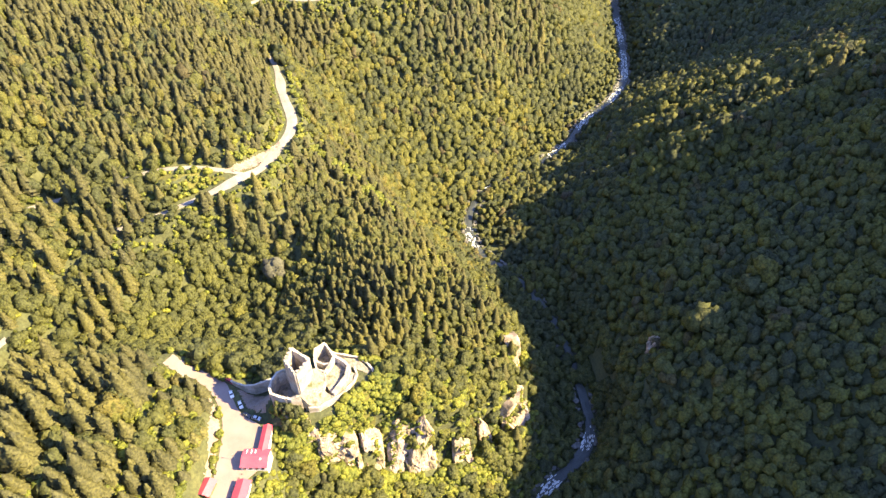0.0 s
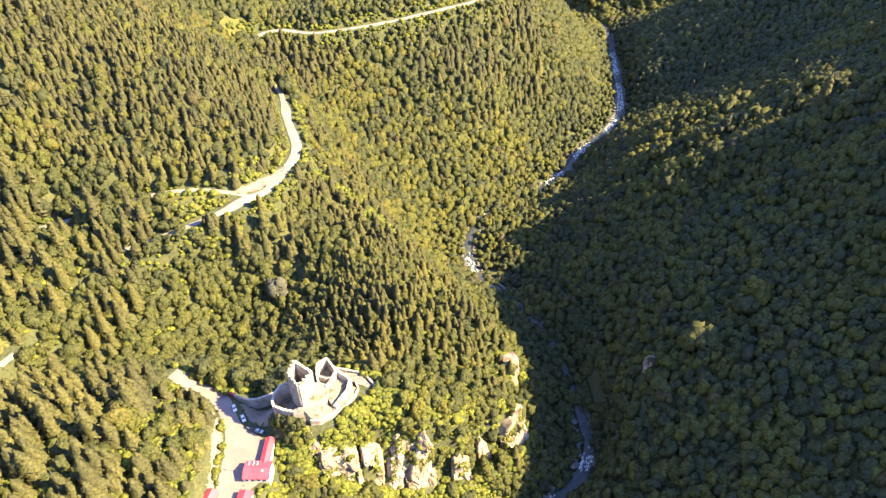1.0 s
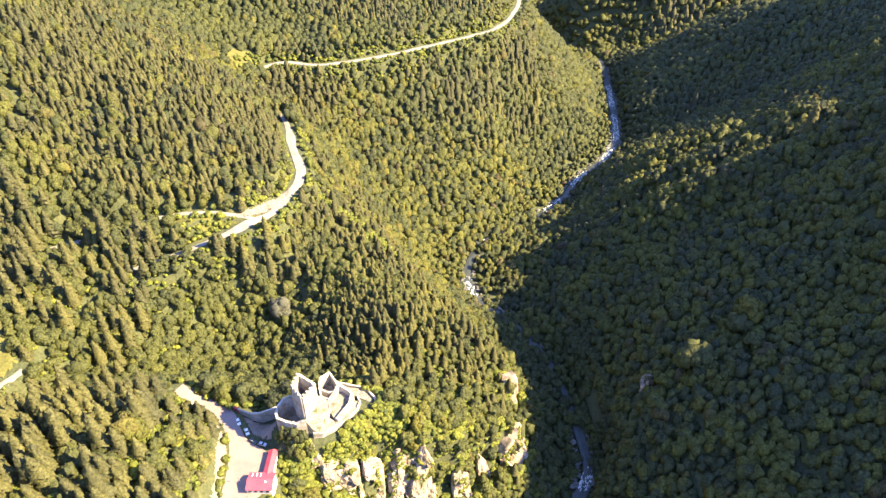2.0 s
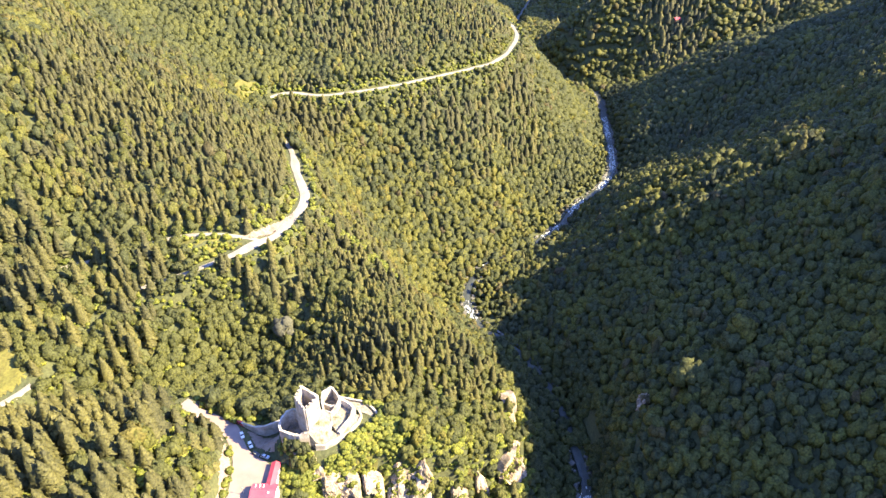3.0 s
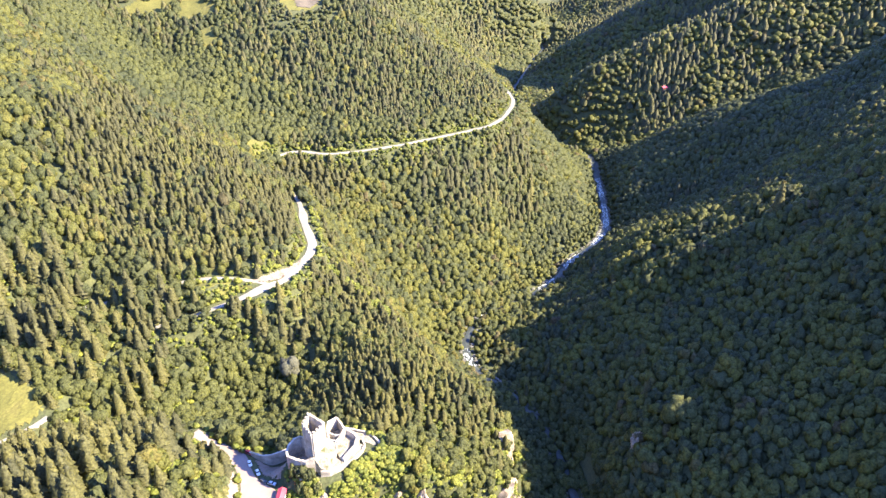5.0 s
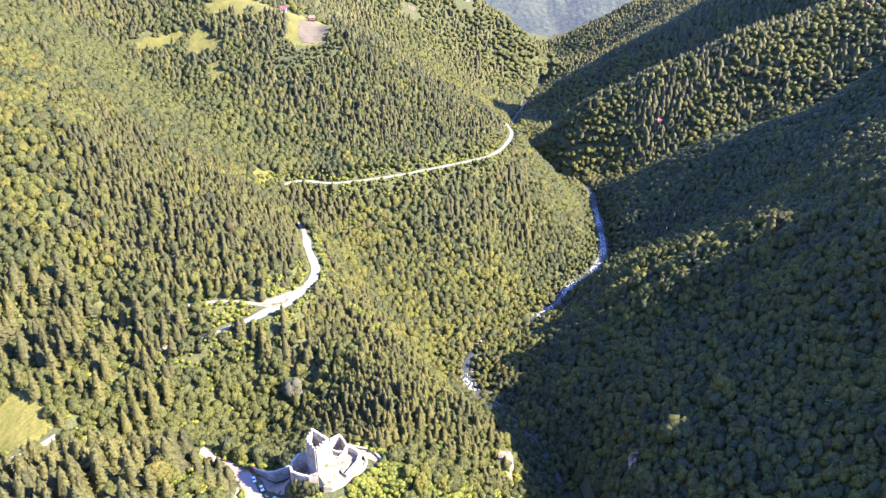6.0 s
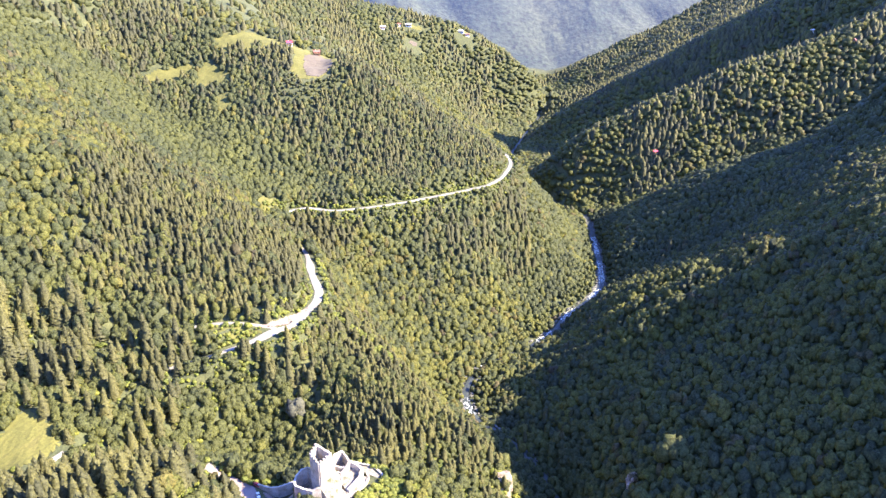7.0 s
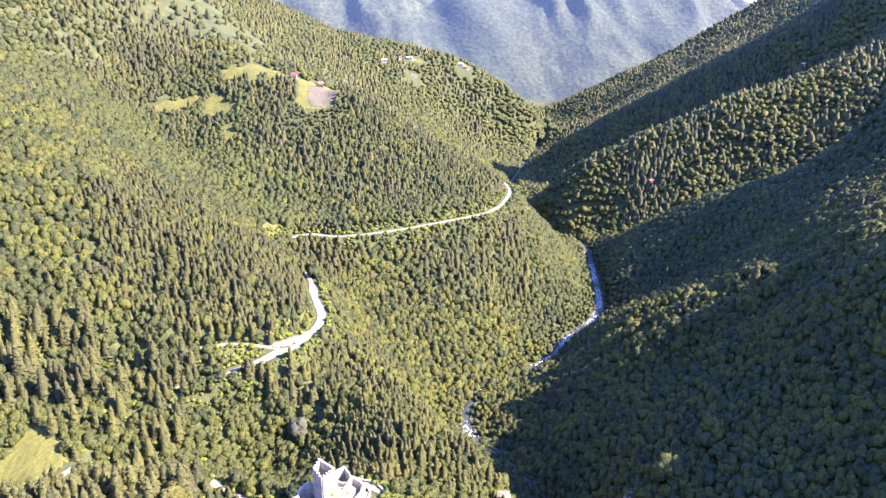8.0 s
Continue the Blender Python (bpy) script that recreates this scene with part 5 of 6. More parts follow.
for nm, rim, lab in (
        ("court_floor", [(-53.8, 178, 122.2), (-51.8, 181.8, 122.0), (-45.6, 177.4, 121.8), (-46.2, 172, 121.6), (-50.8, 163, 122.4), (-54.2, 168, 123.2), (-54.8, 173, 123.4)], "grass and bare earth inside the inner court"),
        ("terrace_floor", [(-44.2, 177, 121.2), (-41.8, 176.2, 120.6), (-42.6, 172, 120.6), (-45.8, 166.8, 120.9), (-49.0, 163, 121.2), (-52, 160.4, 121.5), (-56.4, 157.4, 122.0), (-60.4, 156.8, 124.4),
                           (-63.0, 157.0, 130.2), (-63.4, 159.4, 131.0), (-57.6, 161.2, 126.0), (-55.4, 165, 124.4), (-50.8, 162.4, 123.0), (-48.6, 166.6, 122.6), (-46.2, 172, 122.4)], "sunlit bare earth and grass sloping down from the keep"),
        ("chapel_floor", [(-59.2, 175.8, 121.5), (-60.8, 180, 121), (-61, 184.6, 120.5), (-57, 188.2, 120.5), (-52.4, 181.8, 121), (-55.3, 173.8, 122)], ""),
        ("bailey_floor", [(-69.4, 168, 124), (-72.6, 169.8, 123), (-75.4, 168.2, 122), (-77, 163, 122), (-76, 158.8, 122.5), (-67.5, 157, 124), (-63.6, 158, 126)], "shaded overgrown earth inside the bailey"),
        ("ward_floor", [(-58.8, 167, 131.2), (-63.4, 159.4, 131.2), (-57.6, 161.2, 126.2), (-55.4, 165, 124.6), (-54.4, 168.4, 124.4), (-55.0, 173.0, 125.0), (-59.4, 175.4, 126.4), (-62.4, 173.2, 128.0), (-66.6, 171.4, 130.0)], "steep pale bare earth below the keep"),
        ("rampart_walk", [(-52, 186.4, 120.4), (-41.4, 185, 119.7), (-34.4, 178.6, 119.3), (-33.4, 176.2, 119.0), (-42, 179.4, 120.0), (-45, 178.6, 120.6), (-49, 181.6, 120.8), (-52, 183.4, 121)], "earth walk behind the curtain wall")):
    rough_floor(nm, rim, COURT, castle, lab)

retaining = masonry("retaining_wall", [(-103, 176.6), (-99, 174.4), (-94.5, 172.8), (-90, 172.6), (-86, 173.8), (-82, 174.6), (-77.8, 170)], 0.9, 104, [115.2, 115.6, 116, 116.6, 117.4, 118.6, 121], None, 61, 0.2)
tagged(retaining, "grey stone retaining wall in the castle's shadow", "wall")

# ---------------------------------------------------------------- open ground
cover = lambda name, poly, mat, lift, step, lab, cat, **k: patch(name, poly, mat, lift, step, lab, cat, **k)
ring = smooth_line([(x, y, 0) for x, y in CAR_PARK + CAR_PARK[:1]], 1.5)[:-1]
bm = bmesh.new()
upper = [bm.verts.new((x, y, 113.12)) for x, y, _ in ring]
lower = [bm.verts.new((x, y, 111.5)) for x, y, _ in ring]
bm.faces.new(upper)
for i in range(len(upper)):
    bm.faces.new((upper[i], lower[i], lower[(i + 1) % len(upper)], upper[(i + 1) % len(upper)]))
bmesh.ops.triangulate(bm, faces=[f for f in bm.faces if len(f.verts) > 4])
tagged(part("car_park", bm, PAVING), "pale pinkish paved car park below the castle", "car park", kind="structure")
cover("earth_bank", [(-117, 174.5), (-112, 171), (-105, 161), (-101.5, 152), (-99.6, 140), (-98.8, 124), (-102, 122), (-102.5, 136), (-105.4, 148), (-107.5, 160), (-114, 171)], EARTH, 0.35, 0.7, "bare pale earth bank beside the car park", "bank", bumpy=0.3)
cover("castle_ditch", [(-102.5, 174.6), (-97, 169.5), (-92, 162), (-86, 158.6), (-82, 158), (-79.6, 163), (-80, 170), (-90, 171.4), (-98, 173)], EARTH, 0.3, 0.8, "shaded bare stony ditch below the castle wall", "ditch", bumpy=0.3)
cover("grassy_bank", [(-46, 160), (-40, 170), (-34, 174), (-26, 176), (-24, 168), (-30, 160), (-38, 154)], MEADOW, 0.3, 1.5, "bright sunlit grass slope beside the castle", "grass", bumpy=0.5)
for nm, lab in (("upper", "sunlit hillside meadow among trees"), ("lower", "small grassy glade on the wooded hillside"), ("farm", "hilltop meadow round two farmhouses"), ("clearing", "bright green clearing beside a lane"), ("roadside", "bright grassy roadside bank"),
                ("glade", "grassy slope between road and track")):
    cover("meadow", MEADOWS[nm], MEADOW, 0.35, 3.0 if nm in ("upper", "farm") else 2.0, lab, "meadow", bumpy=0.3)
cover("ploughed_field", [(-207, 862), (-185, 882), (-170, 868), (-160, 840), (-168, 816), (-174, 806), (-193, 804), (-203, 830)], PLOUGH, 0.8, 2.5, "pale ploughed field in the hilltop meadow", "field", bumpy=0.1)
for k, outline in enumerate(([(30, 1690), (58, 1678), (66, 1700), (44, 1716)], [(-100, 1640), (-66, 1650), (-60, 1668), (-92, 1662)])):
    cover("meadow", outline, MEADOW, 0.5, 4.0, "small pale pasture round the far village", "meadow", bumpy=0.3)
cover("dirt_yard", [(-98, 1588), (-76, 1584), (-70, 1602), (-92, 1606)], PLOUGH, 0.5, 3.0, "bare pale dirt yard on the far slope", "yard", bumpy=0.2)
cover("road_cutting", CUTTINGS[0], EARTH, 0.5, 0.9, "raw pale earth cutting above the road bend", "bank", bumpy=0.6)


# ---------------------------------------------------------------- houses
def gable_roof(name, x0, x1, y0, y1, z, rise, mat, parent, along_x=True, thick=0.18, eave=0.4):
    """A pitched roof of two slabs that meet at the ridge, as one mesh."""
    bm = bmesh.new()
    if along_x:
        ym = (y0 + y1) / 2
        prof = [(y0 - eave, z - eave * rise * 2 / (y1 - y0)), (ym, z + rise), (y1 + eave, z - eave * rise * 2 / (y1 - y0))]
        pts = lambda u, q, dz: (u, q[0], q[1] + dz)
        ends = (x0 - eave, x1 + eave)
    else:
        xm = (x0 + x1) / 2
        prof = [(x0 - eave, z - eave * rise * 2 / (x1 - x0)), (xm, z + rise), (x1 + eave, z - eave * rise * 2 / (x1 - x0))]
        pts = lambda u, q, dz: (q[0], u, q[1] + dz)
        ends = (y0 - eave, y1 + eave)
    a = [[bm.verts.new(pts(u, q, dz)) for q in prof] for dz in (thick, 0.0) for u in ends]
    for k in range(2):
        bm.faces.new((a[0][k], a[0][k + 1], a[1][k + 1], a[1][k]))
        bm.faces.new((a[2][k], a[2][k + 1], a[3][k + 1], a[3][k]))
        for e in (0, 1):
            bm.faces.new((a[e][k], a[e][k + 1], a[e + 2][k + 1], a[e + 2][k]))
    for k in (0, 2):
        bm.faces.new((a[0][k], a[1][k], a[3][k], a[2][k]))
    return part(name, bm, mat, parent)


def gable_walls(x0, x1, y0, y1, z0, z1, rise, along_x, mat, parent):
    bm = bmesh.new()
    low = [(x0, y0), (x1, y0), (x1, y1), (x0, y1)]
    v0, v1 = [bm.verts.new((x, y, z0)) for x, y in low], [bm.verts.new((x, y, z1)) for x, y in low]
    if along_x:
        tips = [bm.verts.new((x0, (y0 + y1) / 2, z1 + rise)), bm.verts.new((x1, (y0 + y1) / 2, z1 + rise))]
        bm.faces.new((v0[0], v0[1], v1[1], v1[0]))
        bm.faces.new((v0[2], v0[3], v1[3], v1[2]))
        bm.faces.new((v0[1], v0[2], v1[2], tips[1], v1[1]))
        bm.faces.new((v0[3], v0[0], v1[0], tips[0], v1[3]))
    else:
        tips = [bm.verts.new(((x0 + x1) / 2, y0, z1 + rise)), bm.verts.new(((x0 + x1) / 2, y1, z1 + rise))]
        bm.faces.new((v0[1], v0[2], v1[2], v1[1]))
        bm.faces.new((v0[3], v0[0], v1[0], v1[3]))
        bm.faces.new((v0[0], v0[1], v1[1], tips[0], v1[0]))
        bm.faces.new((v0[2], v0[3], v1[3], tips[1], v1[2]))
    return part("walls", bm, mat, parent)


def house(x, y, w, l, h, rise, roof_mat, wall_mat, label, turn=0.0, balcony=False, along_x=True, z=None, chimney=True):
    """A small house: walls, pitched roof, windows with frames, a door, a chimney."""
    top = tagged(new("house"), label, "house")
    gable_walls(-w / 2, w / 2, -l / 2, l / 2, -3.0, h, rise, along_x, wall_mat, top)
    roof = gable_roof("roof", -w / 2, w / 2, -l / 2, l / 2, h + 0.02, rise, roof_mat, top, along_x, eave=0.6)
    if chimney:
        part("chimney", solid(-w * 0.2, -w * 0.2 + 0.6, 0.1, 0.7, h, h + rise + 1.0, bevel=0.05), PLASTER, roof, "pale chimney")
    storeys = max(1, int(h / 2.6))
    for s in range(storeys):
        for k in range(max(2, int(w / 2.6))):
            cx = -w / 2 + (k + 0.5) * w / max(2, int(w / 2.6))
            win = part("window", solid(cx - 0.55, cx + 0.55, -l / 2 - 0.06, -l / 2 + 0.04, s * 2.7 + 0.9, s * 2.7 + 2.1, bevel=0.02), PLASTER if wall_mat is TIMBER else TIMBER, top)
            part("pane", solid(cx - 0.45, cx + 0.45, -l / 2 - 0.09, -l / 2 - 0.05, s * 2.7 + 1.0, s * 2.7 + 2.0), WINDOW, win, "dark glass")
    part("door", solid(w / 2 - 0.03, w / 2 + 0.06, -0.5, 0.5, 0.0, 2.0, bevel=0.02), TIMBER, top)
    if balcony:
        part("balcony", solid(-w / 2, w / 2, -l / 2 - 1.3, -l / 2 - 0.02, 2.55, 2.75, bevel=0.03), TIMBER, top)
        part("railing", solid(-w / 2, w / 2, -l / 2 - 1.3, -l / 2 - 1.2, 2.75, 3.7, bevel=0.03), TIMBER, top)
    top.location, top.rotation_euler = (x, y, (gz(x, y) if z is None else z) + 0.1), (0, 0, radians(turn))
    return top


PARK = 113.1
hall = tagged(new("visitor_building"), "low visitor building with an L-shaped red metal roof", "building")
gable_walls(-87.0, -75.9, 131.4, 139.6, PARK - 4, PARK + 3.0, 1.5, True, PLASTER, hall)
main_roof = gable_roof("roof", -87.0, -75.9, 131.4, 139.6, PARK + 3.02, 1.5, ROOF_RED, hall, True, eave=0.35)
gable_walls(-81.2, -77.4, 139.7, 151.6, PARK - 4, PARK + 2.5, 1.0, False, PLASTER, hall)
gable_roof("wing_roof", -81.2, -77.4, 139.0, 151.6, PARK + 2.52, 1.0, ROOF_RED, hall, False, eave=0.35)
for x in (-85.6, -83.6, -81.9):
    part("roof_light", solid(x - 0.16, x + 0.16, 136.6, 139.0, PARK + 3.5, PARK + 4.1, bevel=0.03), ROOF_PALE, main_roof, "pale strip in the red roof")
part("vent", solid(-79.4, -78.6, 134.0, 134.8, PARK + 3.6, PARK + 4.7, bevel=0.08), ROOF_PALE, main_roof, "white roof vent")
for k in range(4):
    w = part("window", solid(-86.2 + 2.6 * k, -84.9 + 2.6 * k, 131.3, 131.44, PARK + 0.9, PARK + 2.2, bevel=0.02), TIMBER, hall)
    part("pane", solid(-86.1 + 2.6 * k, -85.0 + 2.6 * k, 131.26, 131.31, PARK + 1.0, PARK + 2.1), WINDOW, w, "dark glass")
for k in range(4):
    part("column", solid(-81.5, -81.25, 141 + 2.8 * k, 141.25 + 2.8 * k, PARK, PARK + 2.5, bevel=0.03), TIMBER, hall)
part("door", solid(-87.08, -86.98, 134.6, 135.8, PARK, PARK + 2.1, bevel=0.02), TIMBER, hall, "dark wooden door")
house(-99.2, 122.6, 4.6, 6.5, 2.7, 1.2, ROOF_RED, TIMBER, "small kiosk with a red metal roof by the car park", -12, along_x=False, z=PARK, chimney=False)
house(-84.6, 121.2, 5.2, 8.5, 2.7, 1.0, ROOF_RED, PLASTER, "low building with a red metal roof by the car park", -4, along_x=False, z=PARK - 0.3, chimney=False)


# ---------------------------------------------------------------- cars and posts
def car(x, y, turn, paint, label, van=False):
    top = tagged(new("van" if van else "car"), label, "van" if van else "car", "parked cars")
    tall, length = (1.95, 4.9) if van else (1.45, 4.4)
    prof = [(-length / 2, 0.35), (-length / 2, 0.8), (-length / 2 + 0.2, 0.95), (-length / 2 + 0.95, 1.0), (length / 2 - 0.3, 0.9), (length / 2, 0.7), (length / 2, 0.35)]
    bm = bmesh.new()
    sides = [[bm.verts.new((px_, s * 0.86, pz_)) for px_, pz_ in prof] for s in (-1, 1)]
    bm.faces.new(sides[0])
    bm.faces.new(sides[1][::-1])
    for k in range(len(prof)):
        j = (k + 1) % len(prof)
        bm.faces.new((sides[0][k], sides[0][j], sides[1][j], sides[1][k]))
    bmesh.ops.bevel(bm, geom=bm.edges[:], offset=0.06, segments=1, affect="EDGES")
    body = part("body", bm, paint, top)
    back = length / 2 - 0.35 if not van else length / 2 - 0.1
    front = -length / 2 + 1.25 if not van else -length / 2 + 0.7
    cab = [(front, 0.95), (front + 0.75, tall - 0.08), (back - 0.6, tall - 0.08), (back, 0.92)]
    bm = bmesh.new()
    s2 = [[bm.verts.new((a, s * (0.8 - 0.12 * (b > 1.1)), b)) for a, b in cab] for s in (-1, 1)]
    bm.faces.new(s2[0])
    bm.faces.new(s2[1][::-1])
    for k in range(4):
        j = (k + 1) % 4
        bm.faces.new((s2[0][k], s2[0][j], s2[1][j], s2[1][k]))
    part("cabin_glass", bm, WINDOW, top, "dark window glass")
    part("roof", solid(front + 0.7, back - 0.55, -0.68, 0.68, tall - 0.1, tall, bevel=0.04), paint, top)
    for a in (-length / 2 + 0.85, length / 2 - 0.85):
        for s in (-1, 1):
            bm = bmesh.new()
            bmesh.ops.create_cone(bm, segments=14, radius1=0.33, radius2=0.33, depth=0.22, cap_ends=True, matrix=pose(a, s * 0.8, 0.33, 90, 0, 0))
            wheel = part("wheel", bm, TYRE, top)
            bm = bmesh.new()
            bmesh.ops.create_cone(bm, segments=10, radius1=0.2, radius2=0.2, depth=0.04, cap_ends=True, matrix=pose(a, s * 0.92, 0.33, 90, 0, 0))
            part("rim", bm, METAL, wheel)
    for s in (-1, 1):
        part("headlight", solid(-length / 2 - 0.02, -length / 2 + 0.06, s * 0.62 - 0.16, s * 0.62 + 0.16, 0.62, 0.78, bevel=0.02), ROOF_PALE, top)
    top.location, top.rotation_euler = (x, y, PARK + 0.03), (0, 0, radians(turn))
    return top


car(-100.6, 169.4, 118, PAINTS["white"], "white car parked at the edge of the car park")
car(-95.0, 163.6, 120, PAINTS["white"], "white car parked in the castle's shadow")
car(-90.9, 158.2, 150, PAINTS["dark grey"], "dark grey car parked on the pale paving")
car(-86.0, 156.6, 162, PAINTS["silver"], "silver car parked beside the red roof")
car(-103.2, 176.8, 150, PAINTS["red"], "dark red van parked by the retaining wall", van=True)


def bollard(x, y):
    top = tagged(new("bollard"), "short dark metal bollard on the paving", "bollard", "bollards")
    bm = bmesh.new()
    bmesh.ops.create_cone(bm, segments=8, radius1=0.14, radius2=0.11, depth=0.9, cap_ends=True, matrix=Matrix.Translation((0, 0, 0.45)))
    part("post", bm, TYRE, top)
    bm = bmesh.new()
    bmesh.ops.create_uvsphere(bm, u_segments=8, v_segments=5, radius=0.15, matrix=Matrix.Translation((0, 0, 0.93)))
    part("cap", bm, TYRE, top)
    top.location = (x, y, PARK)
    return top


first = bollard(-86.6, 129.6)
for x, y in ((-87.4, 127.8), (-88.4, 126.2), (-88.8, 124.0), (-89.2, 121.6), (-89.6, 119.2)):
    copy_thing(first, pose(x, y, PARK))
lamp = tagged(new("lamp_post"), "thin grey lamp post on the car park", "lamp post")
bm = bmesh.new()
bmesh.ops.create_cone(bm, segments=8, radius1=0.1, radius2=0.06, depth=4.6, cap_ends=True, matrix=Matrix.Translation((0, 0, 2.3)))
part("post", bm, METAL, lamp)
part("lantern", solid(-0.25, 0.25, -0.25, 0.25, 4.5, 5.0, bevel=0.06), METAL, lamp)
lamp.location = (-91.2, 136.4, PARK)


# ---------------------------------------------------------------- stream details
def scattered(name, mat, spots, seed, label, category, flat=False):
    """Many small uneven lumps in one mesh: rows of x, y, z, size."""
    rng = np.random.RandomState(seed)
    tv, tf = blob(1, rng, 0.22)
    a = spots[:, 4] if flat else rng.uniform(0, 6.28, len(spots))
    sx, sy = rng.uniform(0.7, 1.5, (2, len(spots)))
    sx, sy = (sx * 2.2, sy * 0.7) if flat else (sx, sy)
    x = (tv[None, :, 0] * np.cos(a)[:, None] * sx[:, None] - tv[None, :, 1] * np.sin(a)[:, None] * sy[:, None]) * spots[:, 3:4] + spots[:, :1]
    y = (tv[None, :, 0] * np.sin(a)[:, None] * sx[:, None] + tv[None, :, 1] * np.cos(a)[:, None] * sy[:, None]) * spots[:, 3:4] + spots[:, 1:2]
    z = tv[None, :, 2] * spots[:, 3:4] * (0.22 if flat else 0.75) + spots[:, 2:3]
    f = (tf[None] + (np.arange(len(spots)) * len(tv))[:, None, None]).reshape(-1, 3)
    ob = new(name, mesh_from_arrays(name, np.stack([x, y, z], -1).reshape(-1, 3), f, mat))
    return tagged(ob, label, category, kind="stuff")


RAPIDS = [(99, 206, 13), (61, 178, 12), (116, 521, 20), (23, 398, 16), (186, 630, 22), (214, 690, 40), (224, 780, 40), (150, 575, 20), (88, 252, 5), (40, 462, 6)]      # x, y and reach of the white water


def by_stream(n, spread, sizes, seed, rapids):
    rng = np.random.RandomState(seed)
    p = RIVER[(RIVER[:, 1] > 120) & (RIVER[:, 1] < 960)]
    p = along([tuple(q) for q in p], 1.0)
    i = rng.randint(1, len(p) - 1, n * 12)
    fast = np.min([np.hypot(p[i, 0] - a, p[i, 1] - b) / r for a, b, r in RAPIDS], axis=0)
    keep = np.flatnonzero(fast + 0.4 * rng.rand(len(i)) < (1.0 if rapids else 99))[:n]
    i = i[keep]
    d = p[i + 1, :2] - p[i - 1, :2]
    d /= np.linalg.norm(d, axis=1)[:, None]
    off = rng.uniform(-spread, spread, len(i)) if rapids else np.sign(rng.uniform(-1, 1, len(i))) * rng.uniform(4.6, spread, len(i))
    x, y = p[i, 0] - d[:, 1] * off, p[i, 1] + d[:, 0] * off
    return np.column_stack([x, y, p[i, 2] + (0.62 if rapids else 0.5), rng.uniform(*sizes, len(i)), np.arctan2(d[:, 1], d[:, 0])])


scattered("white_water", FOAM, by_stream(1000, 3.6, (0.2, 0.75), 5, True), 3, "white foaming rapids on the stream", "water", flat=True)
scattered("boulders", BOULDER, by_stream(1300, 6.6, (0.5, 1.8), 6, False), 4, "grey boulders along the stream bed", "rocks")

# ---------------------------------------------------------------- far farms
HOUSES = [
    (352, 950, 8, 7, 5.0, 2.0, ROOF_RED, TIMBER, "red-roofed farmhouse on a wooded spur", 15),
    (715, 1211, 13, 8, 4.0, 1.6, ROOF_PALE, PLASTER, "long pale-roofed house high on the wooded slope", 5),
    (649, 966, 9, 7, 4.5, 2.0, ROOF_RUST, TIMBER, "brown-roofed house among trees on the slope", 30),
    (-161, 1598, 16, 8, 5.5, 1.6, ROOF_PALE, PLASTER, "pale village house on the far slope", 12),
    (-120, 1640, 14, 8, 5.5, 1.6, ROOF_RUST, PLASTER, "brown-roofed village house on the far slope", 25),
    (-98, 1650, 15, 8, 5.5, 1.6, ROOF_PALE, PLASTER, "pale village house on the far slope", 0),
    (40, 1692, 14, 8, 5.0, 1.6, ROOF_PALE, PLASTER, "pale village house on the far slope", -10),
    (56, 1690, 12, 8, 5.0, 1.6, ROOF_RUST, PLASTER, "brown-roofed village house on the far slope", 10),
    (-231, 883, 8, 7, 5.6, 2.0, ROOF_RED, PLASTER, "white two-storey farmhouse with a red roof on the meadow", 10),
    (-191, 878, 9, 8, 5.2, 2.2, ROOF_RUST, TIMBER, "brown timber farmhouse beside the ploughed field", 20),
]
for x, y, w, l, h, r, rm, wm, lab, turn in HOUSES:
    house(x, y, w, l, h, r, rm, wm, lab, turn, balcony=True)


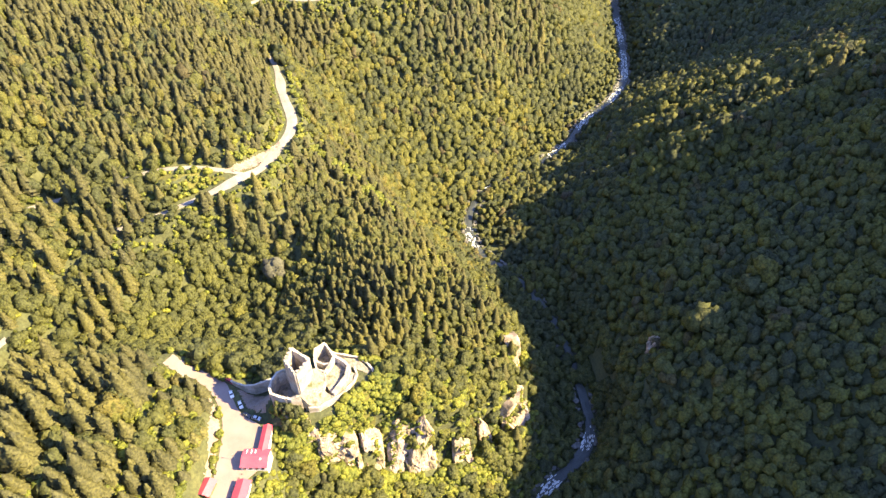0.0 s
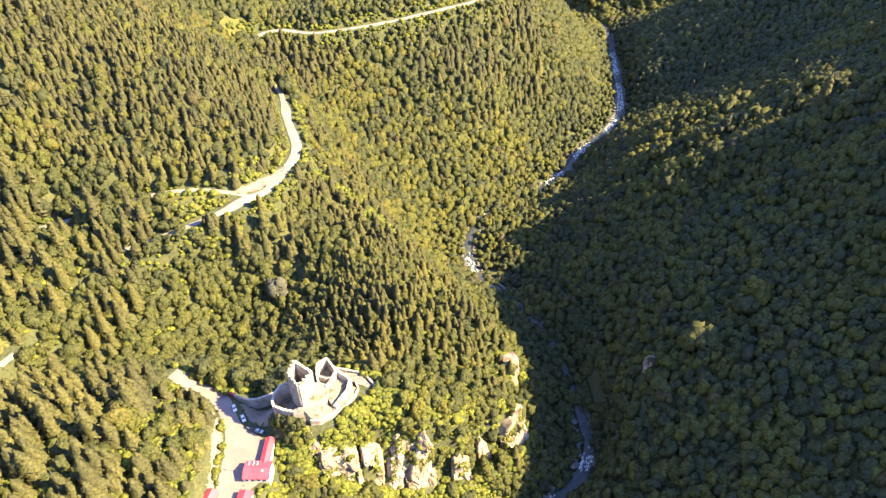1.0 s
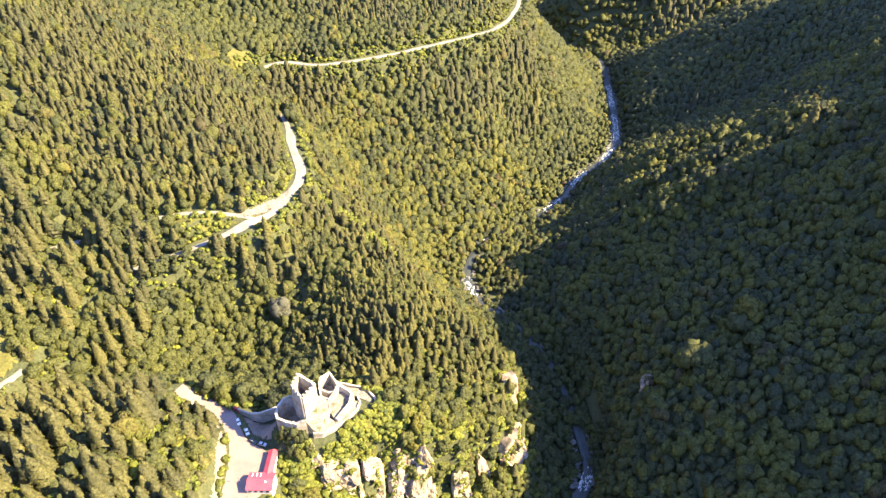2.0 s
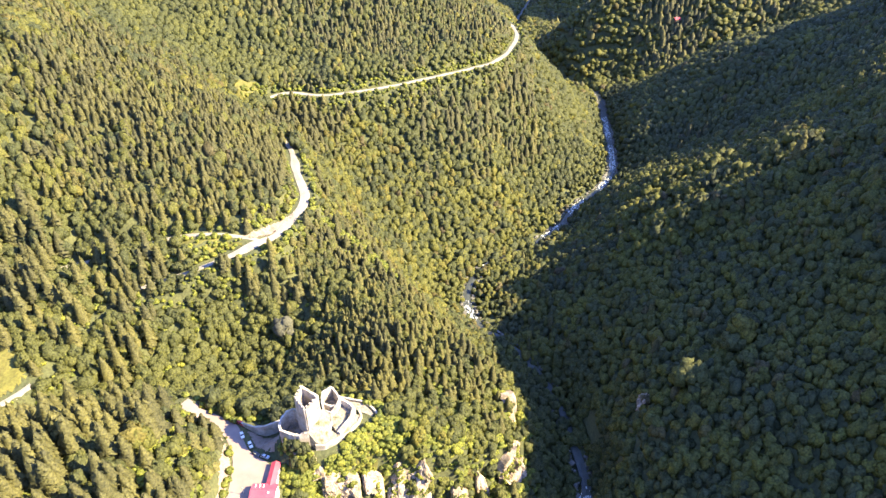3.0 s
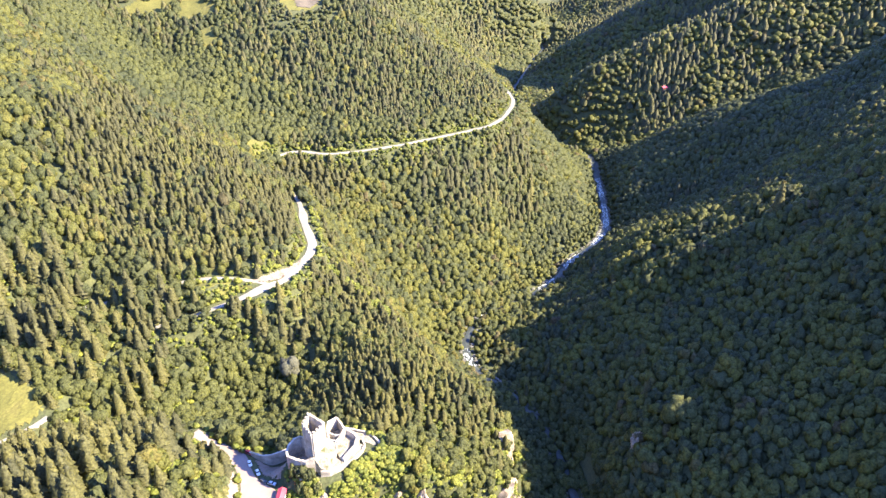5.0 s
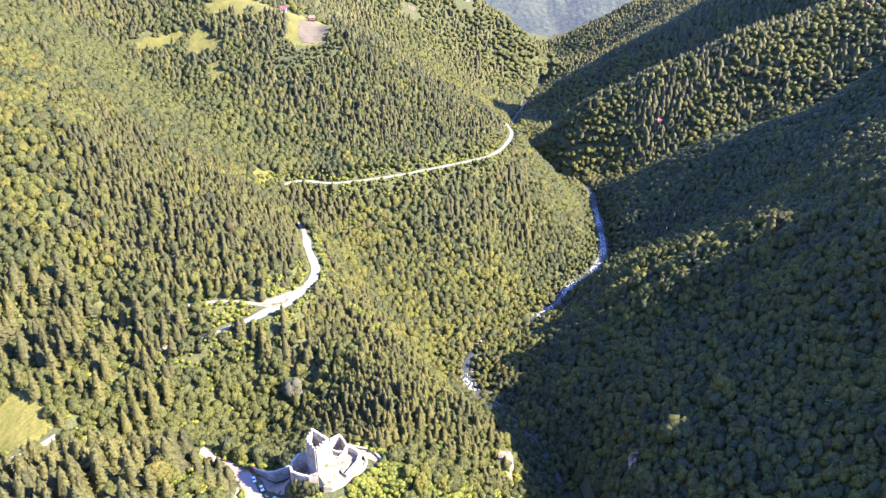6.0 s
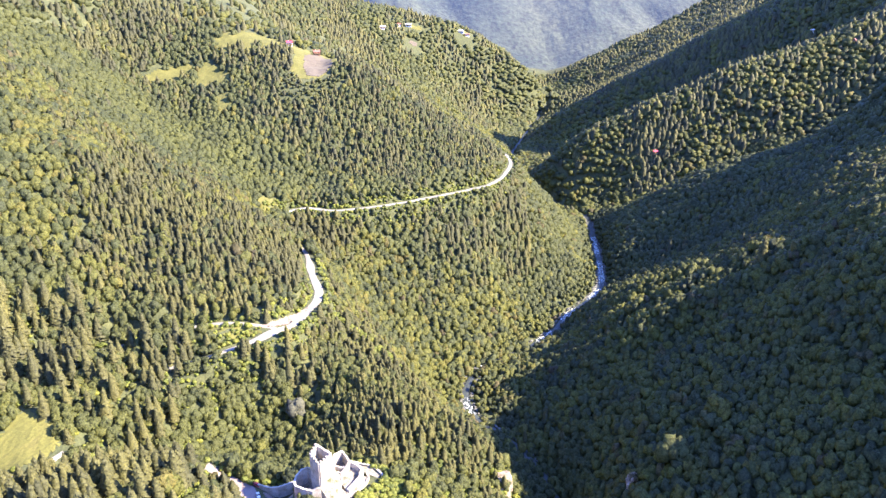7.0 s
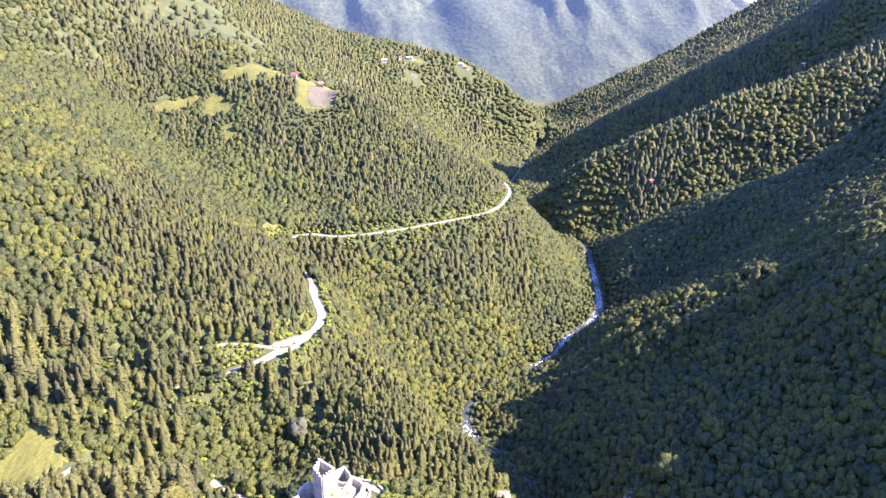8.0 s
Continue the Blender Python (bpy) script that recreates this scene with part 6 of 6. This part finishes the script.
# ---------------------------------------------------------------- the far range
def far_range():
    xs, ys = np.concatenate([np.arange(-3200, -1000, 60.0), np.arange(-1000, 1900, 13.0), np.arange(1900, 4200, 60.0)]), np.concatenate([np.arange(2020, 3500, 13.0), np.arange(3500, 4700, 60.0)])
    X, Y = np.meshgrid(xs, ys)
    rise = 0.5 * step01(2050, 3000, Y) + 0.5 * np.clip((Y - 2050) / 1500, 0, 1)
    crest = 780 + 150 * fractal(X, Y, 900, 3, 41) - 420 * step01(700, 1900, X) + 380 * step01(2100, 3200, X)
    wx, wy = X + 90 * fractal(X, Y, 330, 2, 71), Y + 90 * fractal(X, Y, 330, 2, 72)
    ridges = 1 - np.abs(fractal(wx + 0.45 * wy, wy * 0.6, 460, 4, 55)) * 1.7
    Z = 20 + crest * rise * (0.66 + 0.34 * ridges) + 40 * fractal(wx, wy, 150, 4, 58) * rise
    Z += 3.0 * np.random.RandomState(9).rand(*X.shape)
    n, m = X.shape
    c = np.arange(n * m).reshape(n, m)
    q = np.stack([c[:-1, :-1], c[:-1, 1:], c[1:, 1:], c[1:, :-1]], -1).reshape(-1, 4)
    mat = material("far woods with haze glow", two_scale(240.0, 16.0, [(0.35, (0.018, 0.027, 0.016)), (0.65, (0.043, 0.05, 0.024))], (0.45, 1.55)), 0.95, bump=(17.0, 0.8, 7.0))
    n_, l_ = mat.node_tree.nodes, mat.node_tree.links
    # haze put in as blue emission that strengthens with distance
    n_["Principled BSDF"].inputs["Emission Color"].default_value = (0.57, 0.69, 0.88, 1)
    deep, haze_glow = n_.new("ShaderNodeSeparateXYZ"), n_.new("ShaderNodeMapRange")
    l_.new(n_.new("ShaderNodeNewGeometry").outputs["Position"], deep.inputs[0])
    l_.new(deep.outputs["Y"], haze_glow.inputs["Value"])
    haze_glow.inputs["From Min"].default_value, haze_glow.inputs["From Max"].default_value = 2050, 3400
    haze_glow.inputs["To Min"].default_value, haze_glow.inputs["To Max"].default_value = 0.02, 0.056
    l_.new(haze_glow.outputs[0], n_["Principled BSDF"].inputs["Emission Strength"])
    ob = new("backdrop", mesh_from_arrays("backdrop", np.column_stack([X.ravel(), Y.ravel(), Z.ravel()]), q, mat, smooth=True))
    return tagged(ob, "hazy blue-green wooded mountain range far beyond the valley", "mountains", kind="structure")


far_range()
